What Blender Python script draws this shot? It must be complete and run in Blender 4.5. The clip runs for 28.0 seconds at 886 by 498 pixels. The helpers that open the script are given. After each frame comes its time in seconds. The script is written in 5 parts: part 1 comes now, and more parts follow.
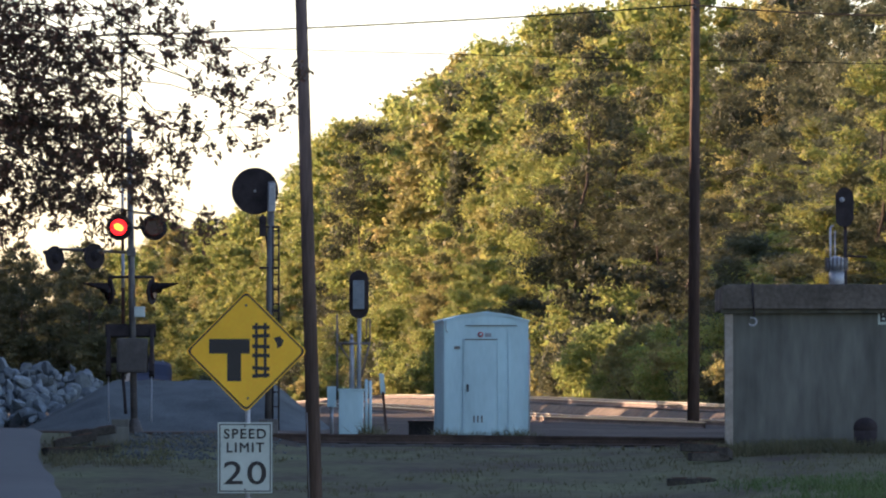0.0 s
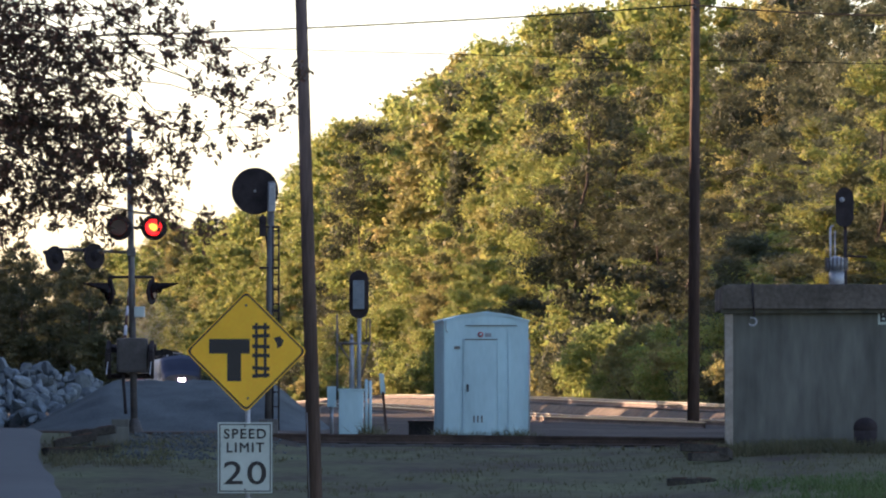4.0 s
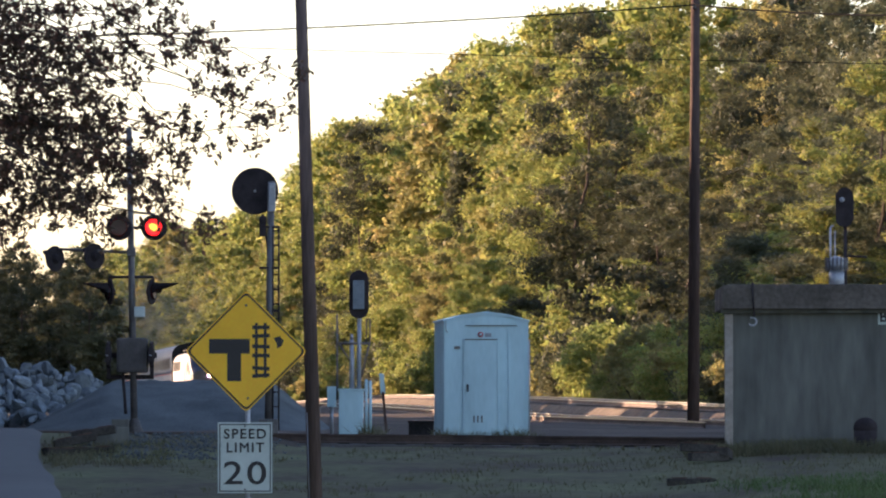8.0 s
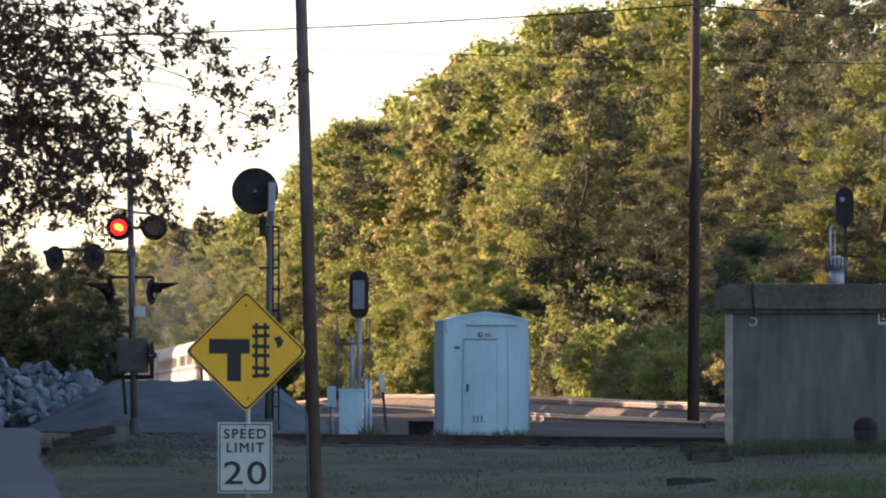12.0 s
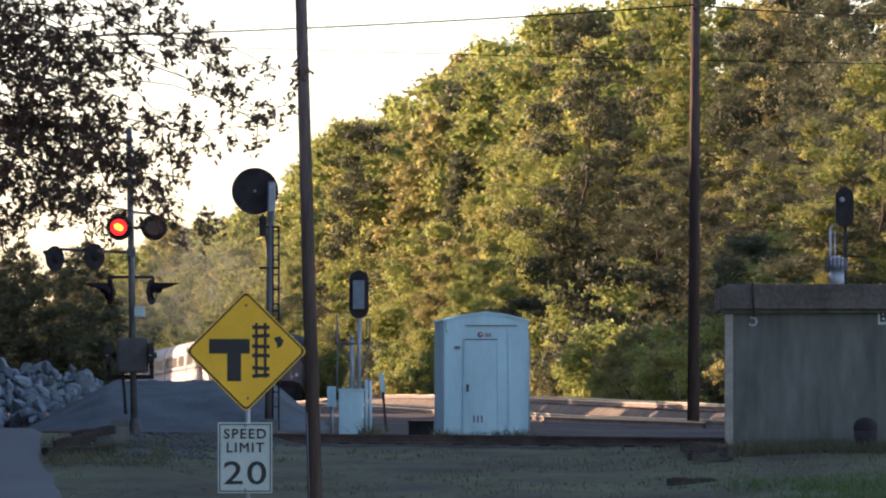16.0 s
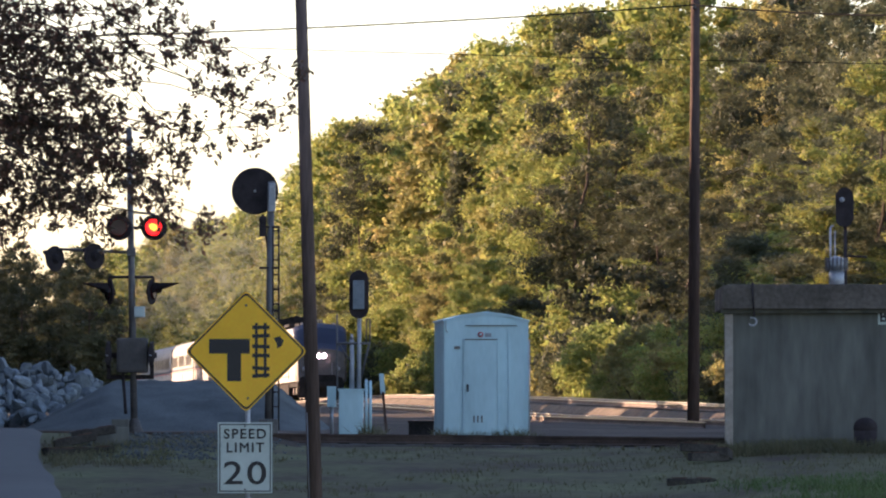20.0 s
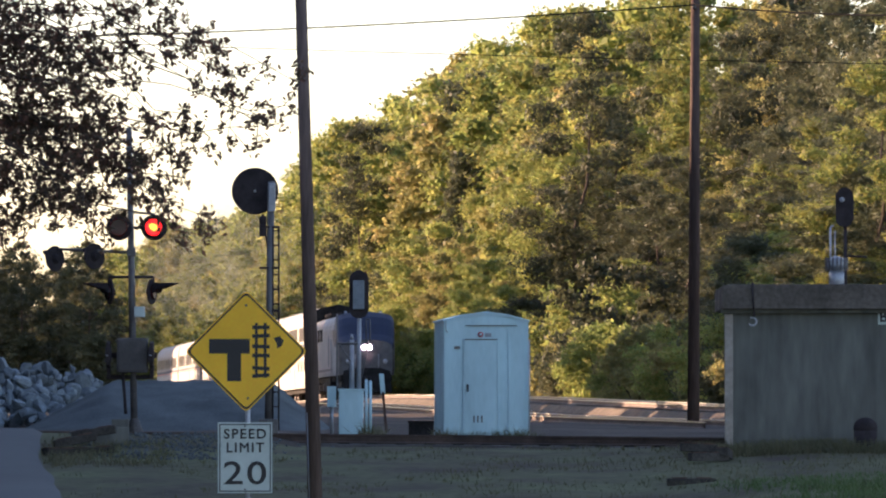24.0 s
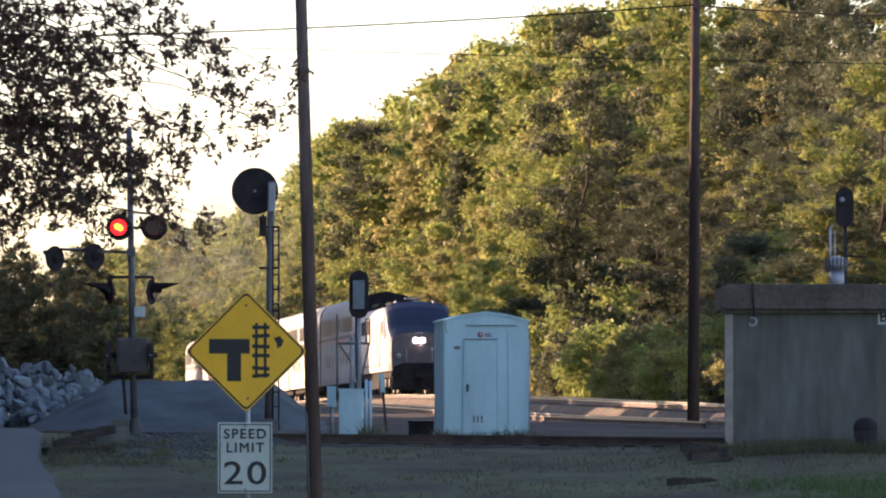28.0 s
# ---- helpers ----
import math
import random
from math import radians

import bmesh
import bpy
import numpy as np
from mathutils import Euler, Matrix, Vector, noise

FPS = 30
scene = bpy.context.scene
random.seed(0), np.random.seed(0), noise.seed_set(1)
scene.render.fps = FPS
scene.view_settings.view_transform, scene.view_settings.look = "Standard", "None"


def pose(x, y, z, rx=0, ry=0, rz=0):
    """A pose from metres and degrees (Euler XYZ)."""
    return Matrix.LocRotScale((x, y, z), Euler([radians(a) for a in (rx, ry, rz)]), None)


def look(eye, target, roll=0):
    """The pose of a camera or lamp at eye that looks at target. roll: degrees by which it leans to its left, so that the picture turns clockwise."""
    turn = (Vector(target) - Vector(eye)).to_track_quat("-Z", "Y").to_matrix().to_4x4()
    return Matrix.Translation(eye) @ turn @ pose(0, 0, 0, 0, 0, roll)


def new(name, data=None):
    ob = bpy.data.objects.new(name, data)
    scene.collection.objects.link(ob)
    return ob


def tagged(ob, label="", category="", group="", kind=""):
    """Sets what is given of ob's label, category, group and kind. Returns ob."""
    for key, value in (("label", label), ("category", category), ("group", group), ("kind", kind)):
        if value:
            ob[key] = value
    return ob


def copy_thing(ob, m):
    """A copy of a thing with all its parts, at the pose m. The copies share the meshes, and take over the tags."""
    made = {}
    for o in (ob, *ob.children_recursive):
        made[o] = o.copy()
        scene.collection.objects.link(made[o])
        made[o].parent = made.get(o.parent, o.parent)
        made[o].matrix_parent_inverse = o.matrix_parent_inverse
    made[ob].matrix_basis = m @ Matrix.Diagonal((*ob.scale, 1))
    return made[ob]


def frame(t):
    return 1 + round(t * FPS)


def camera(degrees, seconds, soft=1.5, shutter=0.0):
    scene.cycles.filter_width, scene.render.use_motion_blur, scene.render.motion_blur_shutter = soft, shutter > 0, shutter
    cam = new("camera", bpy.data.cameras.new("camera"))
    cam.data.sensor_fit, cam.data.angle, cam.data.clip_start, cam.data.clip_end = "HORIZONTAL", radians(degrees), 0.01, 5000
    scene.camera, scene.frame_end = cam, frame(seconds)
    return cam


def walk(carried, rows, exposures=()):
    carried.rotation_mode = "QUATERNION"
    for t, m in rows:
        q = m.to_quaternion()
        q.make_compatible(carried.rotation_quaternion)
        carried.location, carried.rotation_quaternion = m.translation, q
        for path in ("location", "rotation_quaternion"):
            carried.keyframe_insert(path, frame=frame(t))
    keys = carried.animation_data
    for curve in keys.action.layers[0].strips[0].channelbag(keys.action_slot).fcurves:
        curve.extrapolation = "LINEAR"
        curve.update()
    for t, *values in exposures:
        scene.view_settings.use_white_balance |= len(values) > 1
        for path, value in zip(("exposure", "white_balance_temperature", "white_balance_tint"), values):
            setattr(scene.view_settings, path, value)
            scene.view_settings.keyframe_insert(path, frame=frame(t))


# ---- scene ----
# The eye stands at the origin 1.6 m over the verge and looks along +Y with a long lens.
cam = camera(6.648, 28.0, soft=2.1)
EYE = look((0, 0, 1.6), (0, 1000, 27.75))
walk(cam, [(0.0, EYE), (28.0, EYE)], exposures=[(0.0, 2.03, 6050, 28), (28.0, 2.03, 6050, 28)])

# ---- light: a low evening sun from the left, beyond the scene ----
SUN_TURN, SUN_HEIGHT = 60.0, 12.0
world = bpy.data.worlds.new("world")
scene.world = world
world.use_nodes = True
sky = world.node_tree.nodes.new("ShaderNodeTexSky")
sky.sky_type = "NISHITA"
sky.sun_disc = False
sky.sun_elevation = radians(SUN_HEIGHT)
sky.sun_rotation = radians(-SUN_TURN)
sky.air_density, sky.dust_density, sky.ozone_density = 1.0, 1.0, 1.2
back = world.node_tree.nodes["Background"]
back.inputs["Strength"].default_value = 0.094
world.node_tree.links.new(sky.outputs["Color"], back.inputs["Color"])
to_sun = Vector((-math.sin(radians(SUN_TURN)) * math.cos(radians(SUN_HEIGHT)),
                 math.cos(radians(SUN_TURN)) * math.cos(radians(SUN_HEIGHT)),
                 math.sin(radians(SUN_HEIGHT))))
sun_lamp = bpy.data.lights.new("sun", "SUN")
sun_lamp.energy, sun_lamp.angle, sun_lamp.color = 5.0, radians(0.5), (1.0, 0.7, 0.4)
new("sun", sun_lamp).matrix_world = look(to_sun * 100, (0, 0, 0))


# ---- materials ----
def mat(name, color, rough=0.7, metal=0.0, var=0.25, scale=3.0, bump=0.2, fine=40.0, stain=None, vary=0.0, glow=0.0, stretch=1.0):
    """A surface with a coarse and a fine change of colour and a fine relief."""
    m = bpy.data.materials.new(name)
    m.use_nodes = True
    nt = m.node_tree
    b = nt.nodes["Principled BSDF"]
    b.inputs["Roughness"].default_value, b.inputs["Metallic"].default_value = rough, metal
    b.inputs["Specular IOR Level"].default_value = 0.05 if rough > 0.8 else 0.5
    co = nt.nodes.new("ShaderNodeTexCoord")
    big, small = nt.nodes.new("ShaderNodeTexNoise"), nt.nodes.new("ShaderNodeTexNoise")
    mp = nt.nodes.new("ShaderNodeMapping")
    mp.inputs["Scale"].default_value = (1, 1, stretch)
    nt.links.new(co.outputs["Object"], mp.inputs["Vector"])
    for n, s in ((big, scale), (small, fine)):
        n.inputs["Scale"].default_value, n.inputs["Detail"].default_value = s, 5
        nt.links.new(mp.outputs["Vector"], n.inputs["Vector"])
    ramp = nt.nodes.new("ShaderNodeValToRGB")
    dark = stain or [c * (1 - var) for c in color]
    lite = [min(1, c * (1 + var * 0.7)) for c in color]
    ramp.color_ramp.elements[0].position, ramp.color_ramp.elements[1].position = 0.32, 0.68
    ramp.color_ramp.elements[0].color, ramp.color_ramp.elements[1].color = (*dark, 1), (*lite, 1)
    nt.links.new(big.outputs["Fac"], ramp.inputs["Fac"])
    mix = nt.nodes.new("ShaderNodeMixRGB")
    mix.blend_type = "OVERLAY"
    mix.inputs["Fac"].default_value = min(1, var * 1.5)
    nt.links.new(ramp.outputs["Color"], mix.inputs[1])
    nt.links.new(small.outputs["Fac"], mix.inputs[2])
    last = mix.outputs["Color"]
    if vary:
        info = nt.nodes.new("ShaderNodeObjectInfo")
        hsv = nt.nodes.new("ShaderNodeHueSaturation")
        span = nt.nodes.new("ShaderNodeMapRange")
        span.inputs["To Min"].default_value, span.inputs["To Max"].default_value = 1 - vary, 1 + vary
        nt.links.new(info.outputs["Random"], span.inputs["Value"])
        nt.links.new(span.outputs["Result"], hsv.inputs["Value"])
        nt.links.new(last, hsv.inputs["Color"])
        last = hsv.outputs["Color"]
    nt.links.new(last, b.inputs["Base Color"])
    if bump:
        bp = nt.nodes.new("ShaderNodeBump")
        bp.inputs["Strength"].default_value, bp.inputs["Distance"].default_value = bump, 0.02
        nt.links.new(small.outputs["Fac"], bp.inputs["Height"])
        nt.links.new(bp.outputs["Normal"], b.inputs["Normal"])
    if glow:
        b.inputs["Emission Color"].default_value = (*color, 1)
        b.inputs["Emission Strength"].default_value = glow
    return m


def leaf_mat(name, colors, through_light=0.45, vary=0.25, patch=0.5):
    """Leaves: colours that change from spray to spray and a little from leaf to leaf, part of the light shining through."""
    m = bpy.data.materials.new(name)
    m.use_nodes = True
    nt = m.node_tree
    b = nt.nodes["Principled BSDF"]
    out = nt.nodes["Material Output"]
    geo = nt.nodes.new("ShaderNodeNewGeometry")
    ramp = nt.nodes.new("ShaderNodeValToRGB")
    els = ramp.color_ramp.elements
    while len(els) < len(colors):
        els.new(0.5)
    for i, c in enumerate(colors):
        els[i].position, els[i].color = 0.2 + 0.6 * i / (len(colors) - 1), (*c, 1)
    clump, co = nt.nodes.new("ShaderNodeTexNoise"), nt.nodes.new("ShaderNodeTexCoord")
    clump.inputs["Scale"].default_value, clump.inputs["Detail"].default_value = patch, 2
    nt.links.new(co.outputs["Object"], clump.inputs["Vector"])
    blend = nt.nodes.new("ShaderNodeMix")
    blend.inputs["Factor"].default_value = 0.35
    nt.links.new(clump.outputs["Fac"], blend.inputs["A"])
    nt.links.new(geo.outputs["Random Per Island"], blend.inputs["B"])
    nt.links.new(blend.outputs["Result"], ramp.inputs["Fac"])
    info = nt.nodes.new("ShaderNodeObjectInfo")
    span = nt.nodes.new("ShaderNodeMapRange")
    span.inputs["To Min"].default_value, span.inputs["To Max"].default_value = 1 - vary, 1 + vary
    nt.links.new(info.outputs["Random"], span.inputs["Value"])
    hsv = nt.nodes.new("ShaderNodeHueSaturation")
    nt.links.new(span.outputs["Result"], hsv.inputs["Value"])
    nt.links.new(ramp.outputs["Color"], hsv.inputs["Color"])
    nt.links.new(hsv.outputs["Color"], b.inputs["Base Color"])
    b.inputs["Roughness"].default_value = 0.55
    b.inputs["Specular IOR Level"].default_value = 0.16
    tr = nt.nodes.new("ShaderNodeBsdfTranslucent")
    nt.links.new(hsv.outputs["Color"], tr.inputs["Color"])
    mx = nt.nodes.new("ShaderNodeMixShader")
    mx.inputs["Fac"].default_value = through_light
    nt.links.new(b.outputs["BSDF"], mx.inputs[1])
    nt.links.new(tr.outputs["BSDF"], mx.inputs[2])
    nt.links.new(mx.outputs["Shader"], out.inputs["Surface"])
    return m


M_GRASS = mat("grass_soil", (0.096, 0.1, 0.052), 0.95, var=0.4, scale=0.45, fine=5.0, bump=0.8, stain=(0.074, 0.06, 0.046))
M_SOIL = mat("brown_cinder_soil", (0.085, 0.068, 0.054), 0.95, var=0.4, scale=0.25, fine=6.0, bump=0.8)
M_GRASSBLADE = leaf_mat("grass_blades", [(0.115, 0.12, 0.062), (0.13, 0.132, 0.068), (0.145, 0.136, 0.076), (0.15, 0.132, 0.084)], 0.5, 0.1, 0.4)
M_LAWN = leaf_mat("green_grass_blades", [(0.075, 0.125, 0.045), (0.095, 0.15, 0.05), (0.115, 0.155, 0.06)], 0.4, 0.1)
M_ASPHALT = mat("asphalt", (0.118, 0.117, 0.112), 0.9, var=0.1, scale=0.25, fine=30, bump=0.05)
# ballast lightened to stand in for low sun on the bank
M_SHOULDERLIT = mat("sunlit_ballast_shoulder", (0.12, 0.098, 0.075), 0.9, var=0.3, scale=1.5, fine=14, bump=1.0)
M_BALLAST = mat("ballast", (0.075, 0.066, 0.056), 0.95, var=0.35, scale=1.5, fine=14, bump=1.0)
M_GRAVEL = mat("crushed_stone", (0.098, 0.11, 0.108), 0.95, var=0.22, scale=0.8, fine=16, bump=1.0)
M_ROCK = mat("grey_limestone", (0.185, 0.212, 0.222), 0.9, var=0.3, scale=1.8, fine=10, bump=0.6, vary=0.18)
M_RAIL = mat("rusty_rail", (0.09, 0.06, 0.045), 0.75, 0.3, var=0.4, scale=2, fine=25)
M_RAILTOP = mat("polished_rail_head", (0.5, 0.48, 0.44), 0.3, 0.85, var=0.1, scale=1, fine=20, bump=0.02)
M_TIE = mat("creosote_tie", (0.06, 0.054, 0.046), 0.9, var=0.4, scale=1.5, fine=22, vary=0.3)
M_POLE = mat("creosoted_pole", (0.085, 0.058, 0.047), 0.85, var=0.4, scale=3.0, fine=30, bump=0.5, stretch=0.08)
M_POLEPALE = mat("weathered_pole", (0.13, 0.093, 0.078), 0.85, var=0.4, scale=3.0, fine=30, bump=0.5, stretch=0.08)
M_BARK = mat("bark", (0.09, 0.07, 0.055), 0.95, var=0.4, scale=1.5, fine=12, bump=0.8)
M_CONCRETE = mat("weathered_concrete", (0.136, 0.136, 0.116), 0.92, var=0.22, scale=1.5, fine=6, bump=0.3, stain=(0.102, 0.102, 0.088), stretch=0.22)
# bunker concrete again, lightened to stand in for light from the left
M_PIERLIT = mat("concrete_lit_side", (0.33, 0.29, 0.24), 0.9, var=0.25, scale=2.0, fine=12, bump=0.2)
M_ROOFSLAB = mat("mossy_concrete", (0.115, 0.098, 0.08), 0.95, var=0.4, scale=1.1, fine=12, bump=0.4)
M_WHITE = mat("white_enamel", (0.42, 0.6, 0.61), 0.5, 0.0, var=0.1, scale=2.0, fine=18, bump=0.05, stretch=0.25)
M_GALV = mat("galvanised_steel", (0.34, 0.35, 0.36), 0.5, 0.35, var=0.2, scale=2.5, fine=30, bump=0.05)
M_STEELGREY = mat("grey_painted_steel", (0.125, 0.118, 0.112), 0.6, 0.2, var=0.25, scale=3, fine=25, bump=0.1)
M_GATEBOX = mat("brown_grey_steel", (0.07, 0.062, 0.056), 0.65, 0.2, var=0.3, scale=3, fine=25, bump=0.1)
M_CASE = mat("blue_grey_steel", (0.19, 0.22, 0.235), 0.6, 0.2, var=0.25, scale=3, fine=25, bump=0.1)
M_BLACK = mat("black_paint", (0.042, 0.035, 0.035), 0.82, var=0.3, scale=4, fine=30, bump=0.05)
M_RUST = mat("rusty_iron", (0.1, 0.055, 0.04), 0.85, 0.2, var=0.4, scale=4, fine=30)
M_YELLOW = mat("yellow_reflective", (0.92, 0.5, 0.008), 0.45, var=0.1, scale=2, fine=25, bump=0.02)
M_SIGNWHITE = mat("white_reflective", (0.46, 0.53, 0.485), 0.45, var=0.08, scale=2.5, fine=20, bump=0.02)
M_SIGNBLACK = mat("black_vinyl", (0.015, 0.015, 0.016), 0.5, var=0.2, scale=5, fine=30, bump=0.0)
M_SILVER = mat("fluted_stainless", (0.37, 0.355, 0.325), 0.82, 0.0, var=0.12, scale=0.8, fine=9, bump=0.05)
M_LOCOSILVER = mat("silver_paint", (0.4, 0.385, 0.355), 0.82, 0.0, var=0.12, scale=0.7, fine=10, bump=0.03)
M_BLUE = mat("dark_blue_paint", (0.016, 0.022, 0.048), 0.45, var=0.15, scale=1.0, fine=12, bump=0.02)
M_REDSTRIPE = mat("red_stripe", (0.5, 0.03, 0.03), 0.45, var=0.1, bump=0.0)
M_WINDOW = mat("tinted_window", (0.045, 0.045, 0.045), 0.3, var=0.1, bump=0.0)
M_UNDER = mat("sooty_underframe", (0.035, 0.032, 0.03), 0.85, var=0.4, scale=2, fine=15)
M_WHEEL = mat("worn_wheel_steel", (0.16, 0.14, 0.13), 0.55, 0.6, var=0.3)
M_WIRE = mat("cable_sheath", (0.015, 0.015, 0.015), 0.9, var=0.1, bump=0.0)
M_LAMPRED = mat("lit_red_lens", (1.0, 0.012, 0.008), 0.3, var=0.0, bump=0.0, glow=0.9)
M_LAMPCORE = mat("lit_bulb", (1.0, 0.2, 0.015), 0.3, var=0.0, bump=0.0, glow=1.6)
M_LENSDARK = mat("dark_red_lens", (0.05, 0.012, 0.012), 0.25, var=0.2, bump=0.0)
M_HEADLIGHT = mat("headlight_glow", (1.0, 0.66, 0.62), 0.2, var=0.0, bump=0.0, glow=60.0)
M_SMOKE = leaf_mat("exhaust_soot_specks", [(0.2, 0.225, 0.195), (0.24, 0.26, 0.22)], 0.6, 0.0)
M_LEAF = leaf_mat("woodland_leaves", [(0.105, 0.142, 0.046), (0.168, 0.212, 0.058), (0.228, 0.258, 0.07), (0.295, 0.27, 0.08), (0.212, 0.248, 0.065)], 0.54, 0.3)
# leaves of dark trees, also of trees darkened to stand in for shade
M_LEAFDARK = leaf_mat("dark_shaded_leaves", [(0.058, 0.07, 0.04), (0.085, 0.094, 0.05), (0.125, 0.118, 0.06)], 0.42, 0.35)
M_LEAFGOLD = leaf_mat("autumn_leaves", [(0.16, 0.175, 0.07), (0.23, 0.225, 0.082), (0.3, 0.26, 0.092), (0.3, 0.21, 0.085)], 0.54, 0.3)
M_LEAFOAK = leaf_mat("oak_leaves", [(0.1, 0.085, 0.055), (0.15, 0.1, 0.065), (0.3, 0.14, 0.1)], 0.6, 0.05, 3.0)


# ---- mesh helpers ----
def part(name, bm, material, parent=None, label="", smooth=False):
    me = bpy.data.meshes.new(name)
    bm.to_mesh(me)
    bm.free()
    for m in (material if isinstance(material, (list, tuple)) else [material]):
        me.materials.append(m)
    if smooth:
        me.shade_smooth()
    ob = new(name, me)
    ob.parent = parent
    if label:
        tagged(ob, label)
    return ob


def thing(name, m, label, category, group="", kind=""):
    ob = new(name)
    ob.empty_display_size = 0.2
    ob.matrix_basis = m
    return tagged(ob, label, category, group, kind)


def box(bm, x0, x1, y0, y1, z0, z1, bevel=0.0, m=None, mi=0):
    r = bmesh.ops.create_cube(bm, size=1.0)
    vs = r["verts"]
    for v in vs:
        v.co = Vector((x0 + (v.co.x + 0.5) * (x1 - x0), y0 + (v.co.y + 0.5) * (y1 - y0), z0 + (v.co.z + 0.5) * (z1 - z0)))
    fs = list({f for v in vs for f in v.link_faces})
    for f in fs:
        f.material_index = mi
    if bevel:
        es = list({e for v in vs for e in v.link_edges})
        r = bmesh.ops.bevel(bm, geom=es, offset=bevel, segments=2, affect="EDGES", profile=0.7)
        vs = list({v for f in r["faces"] for v in f.verts} | {v for v in vs if v.is_valid})
    if m is not None:
        bmesh.ops.transform(bm, matrix=m, verts=vs)
    return bm


def rod(bm, a, b, r0, r1=None, n=10, caps=True):
    a, b = Vector(a), Vector(b)
    d = b - a
    m = Matrix.Translation((a + b) / 2) @ d.to_track_quat("Z", "Y").to_matrix().to_4x4()
    bmesh.ops.create_cone(bm, cap_ends=caps, segments=n, radius1=r0, radius2=r0 if r1 is None else r1, depth=d.length, matrix=m)
    return bm


def bar(name, a, b, r0, r1, material, parent, label="", n=10):
    return part(name, rod(bmesh.new(), a, b, r0, r1, n), material, parent, label, smooth=True)


def block(name, x0, x1, y0, y1, z0, z1, material, parent, label="", bevel=0.0):
    return part(name, box(bmesh.new(), x0, x1, y0, y1, z0, z1, bevel), material, parent, label)


def prism(outline, depth, at_y=0.0, bevel=0.0):
    """An outline in x and z, thickened along y."""
    bm = bmesh.new()
    f = bm.faces.new([bm.verts.new((x, at_y, z)) for x, z in outline])
    r = bmesh.ops.extrude_face_region(bm, geom=[f])
    bmesh.ops.translate(bm, verts=[v for v in r["geom"] if isinstance(v, bmesh.types.BMVert)], vec=(0, depth, 0))
    bmesh.ops.recalc_face_normals(bm, faces=bm.faces)
    if bevel:
        bmesh.ops.bevel(bm, geom=bm.edges[:], offset=bevel, segments=2, affect="EDGES", profile=0.7)
    return bm


def mesh_of(name, verts, faces, material, parent=None, label=""):
    me = bpy.data.meshes.new(name)
    me.from_pydata(verts.tolist() if hasattr(verts, "tolist") else verts, [], faces.tolist() if hasattr(faces, "tolist") else faces)
    me.materials.append(material)
    ob = new(name, me)
    ob.parent = parent
    if label:
        tagged(ob, label)
    return ob


def lettering(name, words, size, m, material, parent, spread=1.0, bold=0.0):
    """Words in the built-in font as a thin mesh."""
    cu = bpy.data.curves.new(name, "FONT")
    cu.body, cu.size, cu.align_x, cu.align_y, cu.extrude = words, size, "CENTER", "CENTER", 0.003
    cu.space_character, cu.bevel_depth, cu.bevel_resolution, cu.resolution_u = spread, bold, 0, 4
    tmp = bpy.data.objects.new(name, cu)
    me = bpy.data.meshes.new_from_object(tmp)
    bpy.data.objects.remove(tmp)
    me.materials.clear()
    me.materials.append(material)
    ob = new(name, me)
    ob.parent = parent
    ob.matrix_basis = m
    return ob


# ---- the lie of the land ----
SLOPE_Y = [0, 95, 115, 127, 142, 147, 187, 227, 300, 355, 395, 600, 900, 6000]
SLOPE_Z = [0, 0.0, 0.25, 0.72, 1.52, 1.66, 2.1, 2.42, 3.2, 3.67, 3.86, 3.74, 3.85, 4.0]


def land(x, y):
    z = float(np.interp(y, SLOPE_Y, SLOPE_Z))
    if y < 150:
        z += max(0.0, min(1.0, (x - 3.0) / 3.0)) * 0.28 * max(0.0, 1 - abs(y - 132) / 14)
    return z


def track_x(y):
    """The main track's middle, almost straight, bending left far away."""
    return -1.1 - 0.0785 * (y - 355) - (4.1e-5 * (y - 355) ** 2 if y > 355 else 0.0)


def track_z(y):
    return land(0, y) + 0.45


def forest_hill(x, y):
    """The wooded bank on the far side of the main track."""
    return max(0.0, x - track_x(y) - 6.0) * 0.12 if y > 200 else 0.0


# ---- ground, road, tracks ----
def ground_z(x, y):
    z = land(x, y) + min(6.0, forest_hill(x, y))
    if x < -2.6 and 139 < y < 154:
        # the road lies flush with the rail heads at the crossing
        near = min(1.0, (y - 139) / 7) if y < 147.75 else min(1.0, (154 - y) / 4.5)
        flush = min(1.0, (-2.6 - x) / 1.2)
        z += (near_height(x) - 0.03 - z) * near * near * flush
    rough = min(1.0, max(0.0, (x - road_edge(y)) / 1.5)) if y < 150 else 1.0
    return z + rough * (0.08 * noise.noise(Vector((x * 0.35, y * 0.2, 0))) + 0.04 * noise.noise(Vector((x * 1.1, y * 0.5, 7)))) * (1 if 90 < y < 700 else 0)


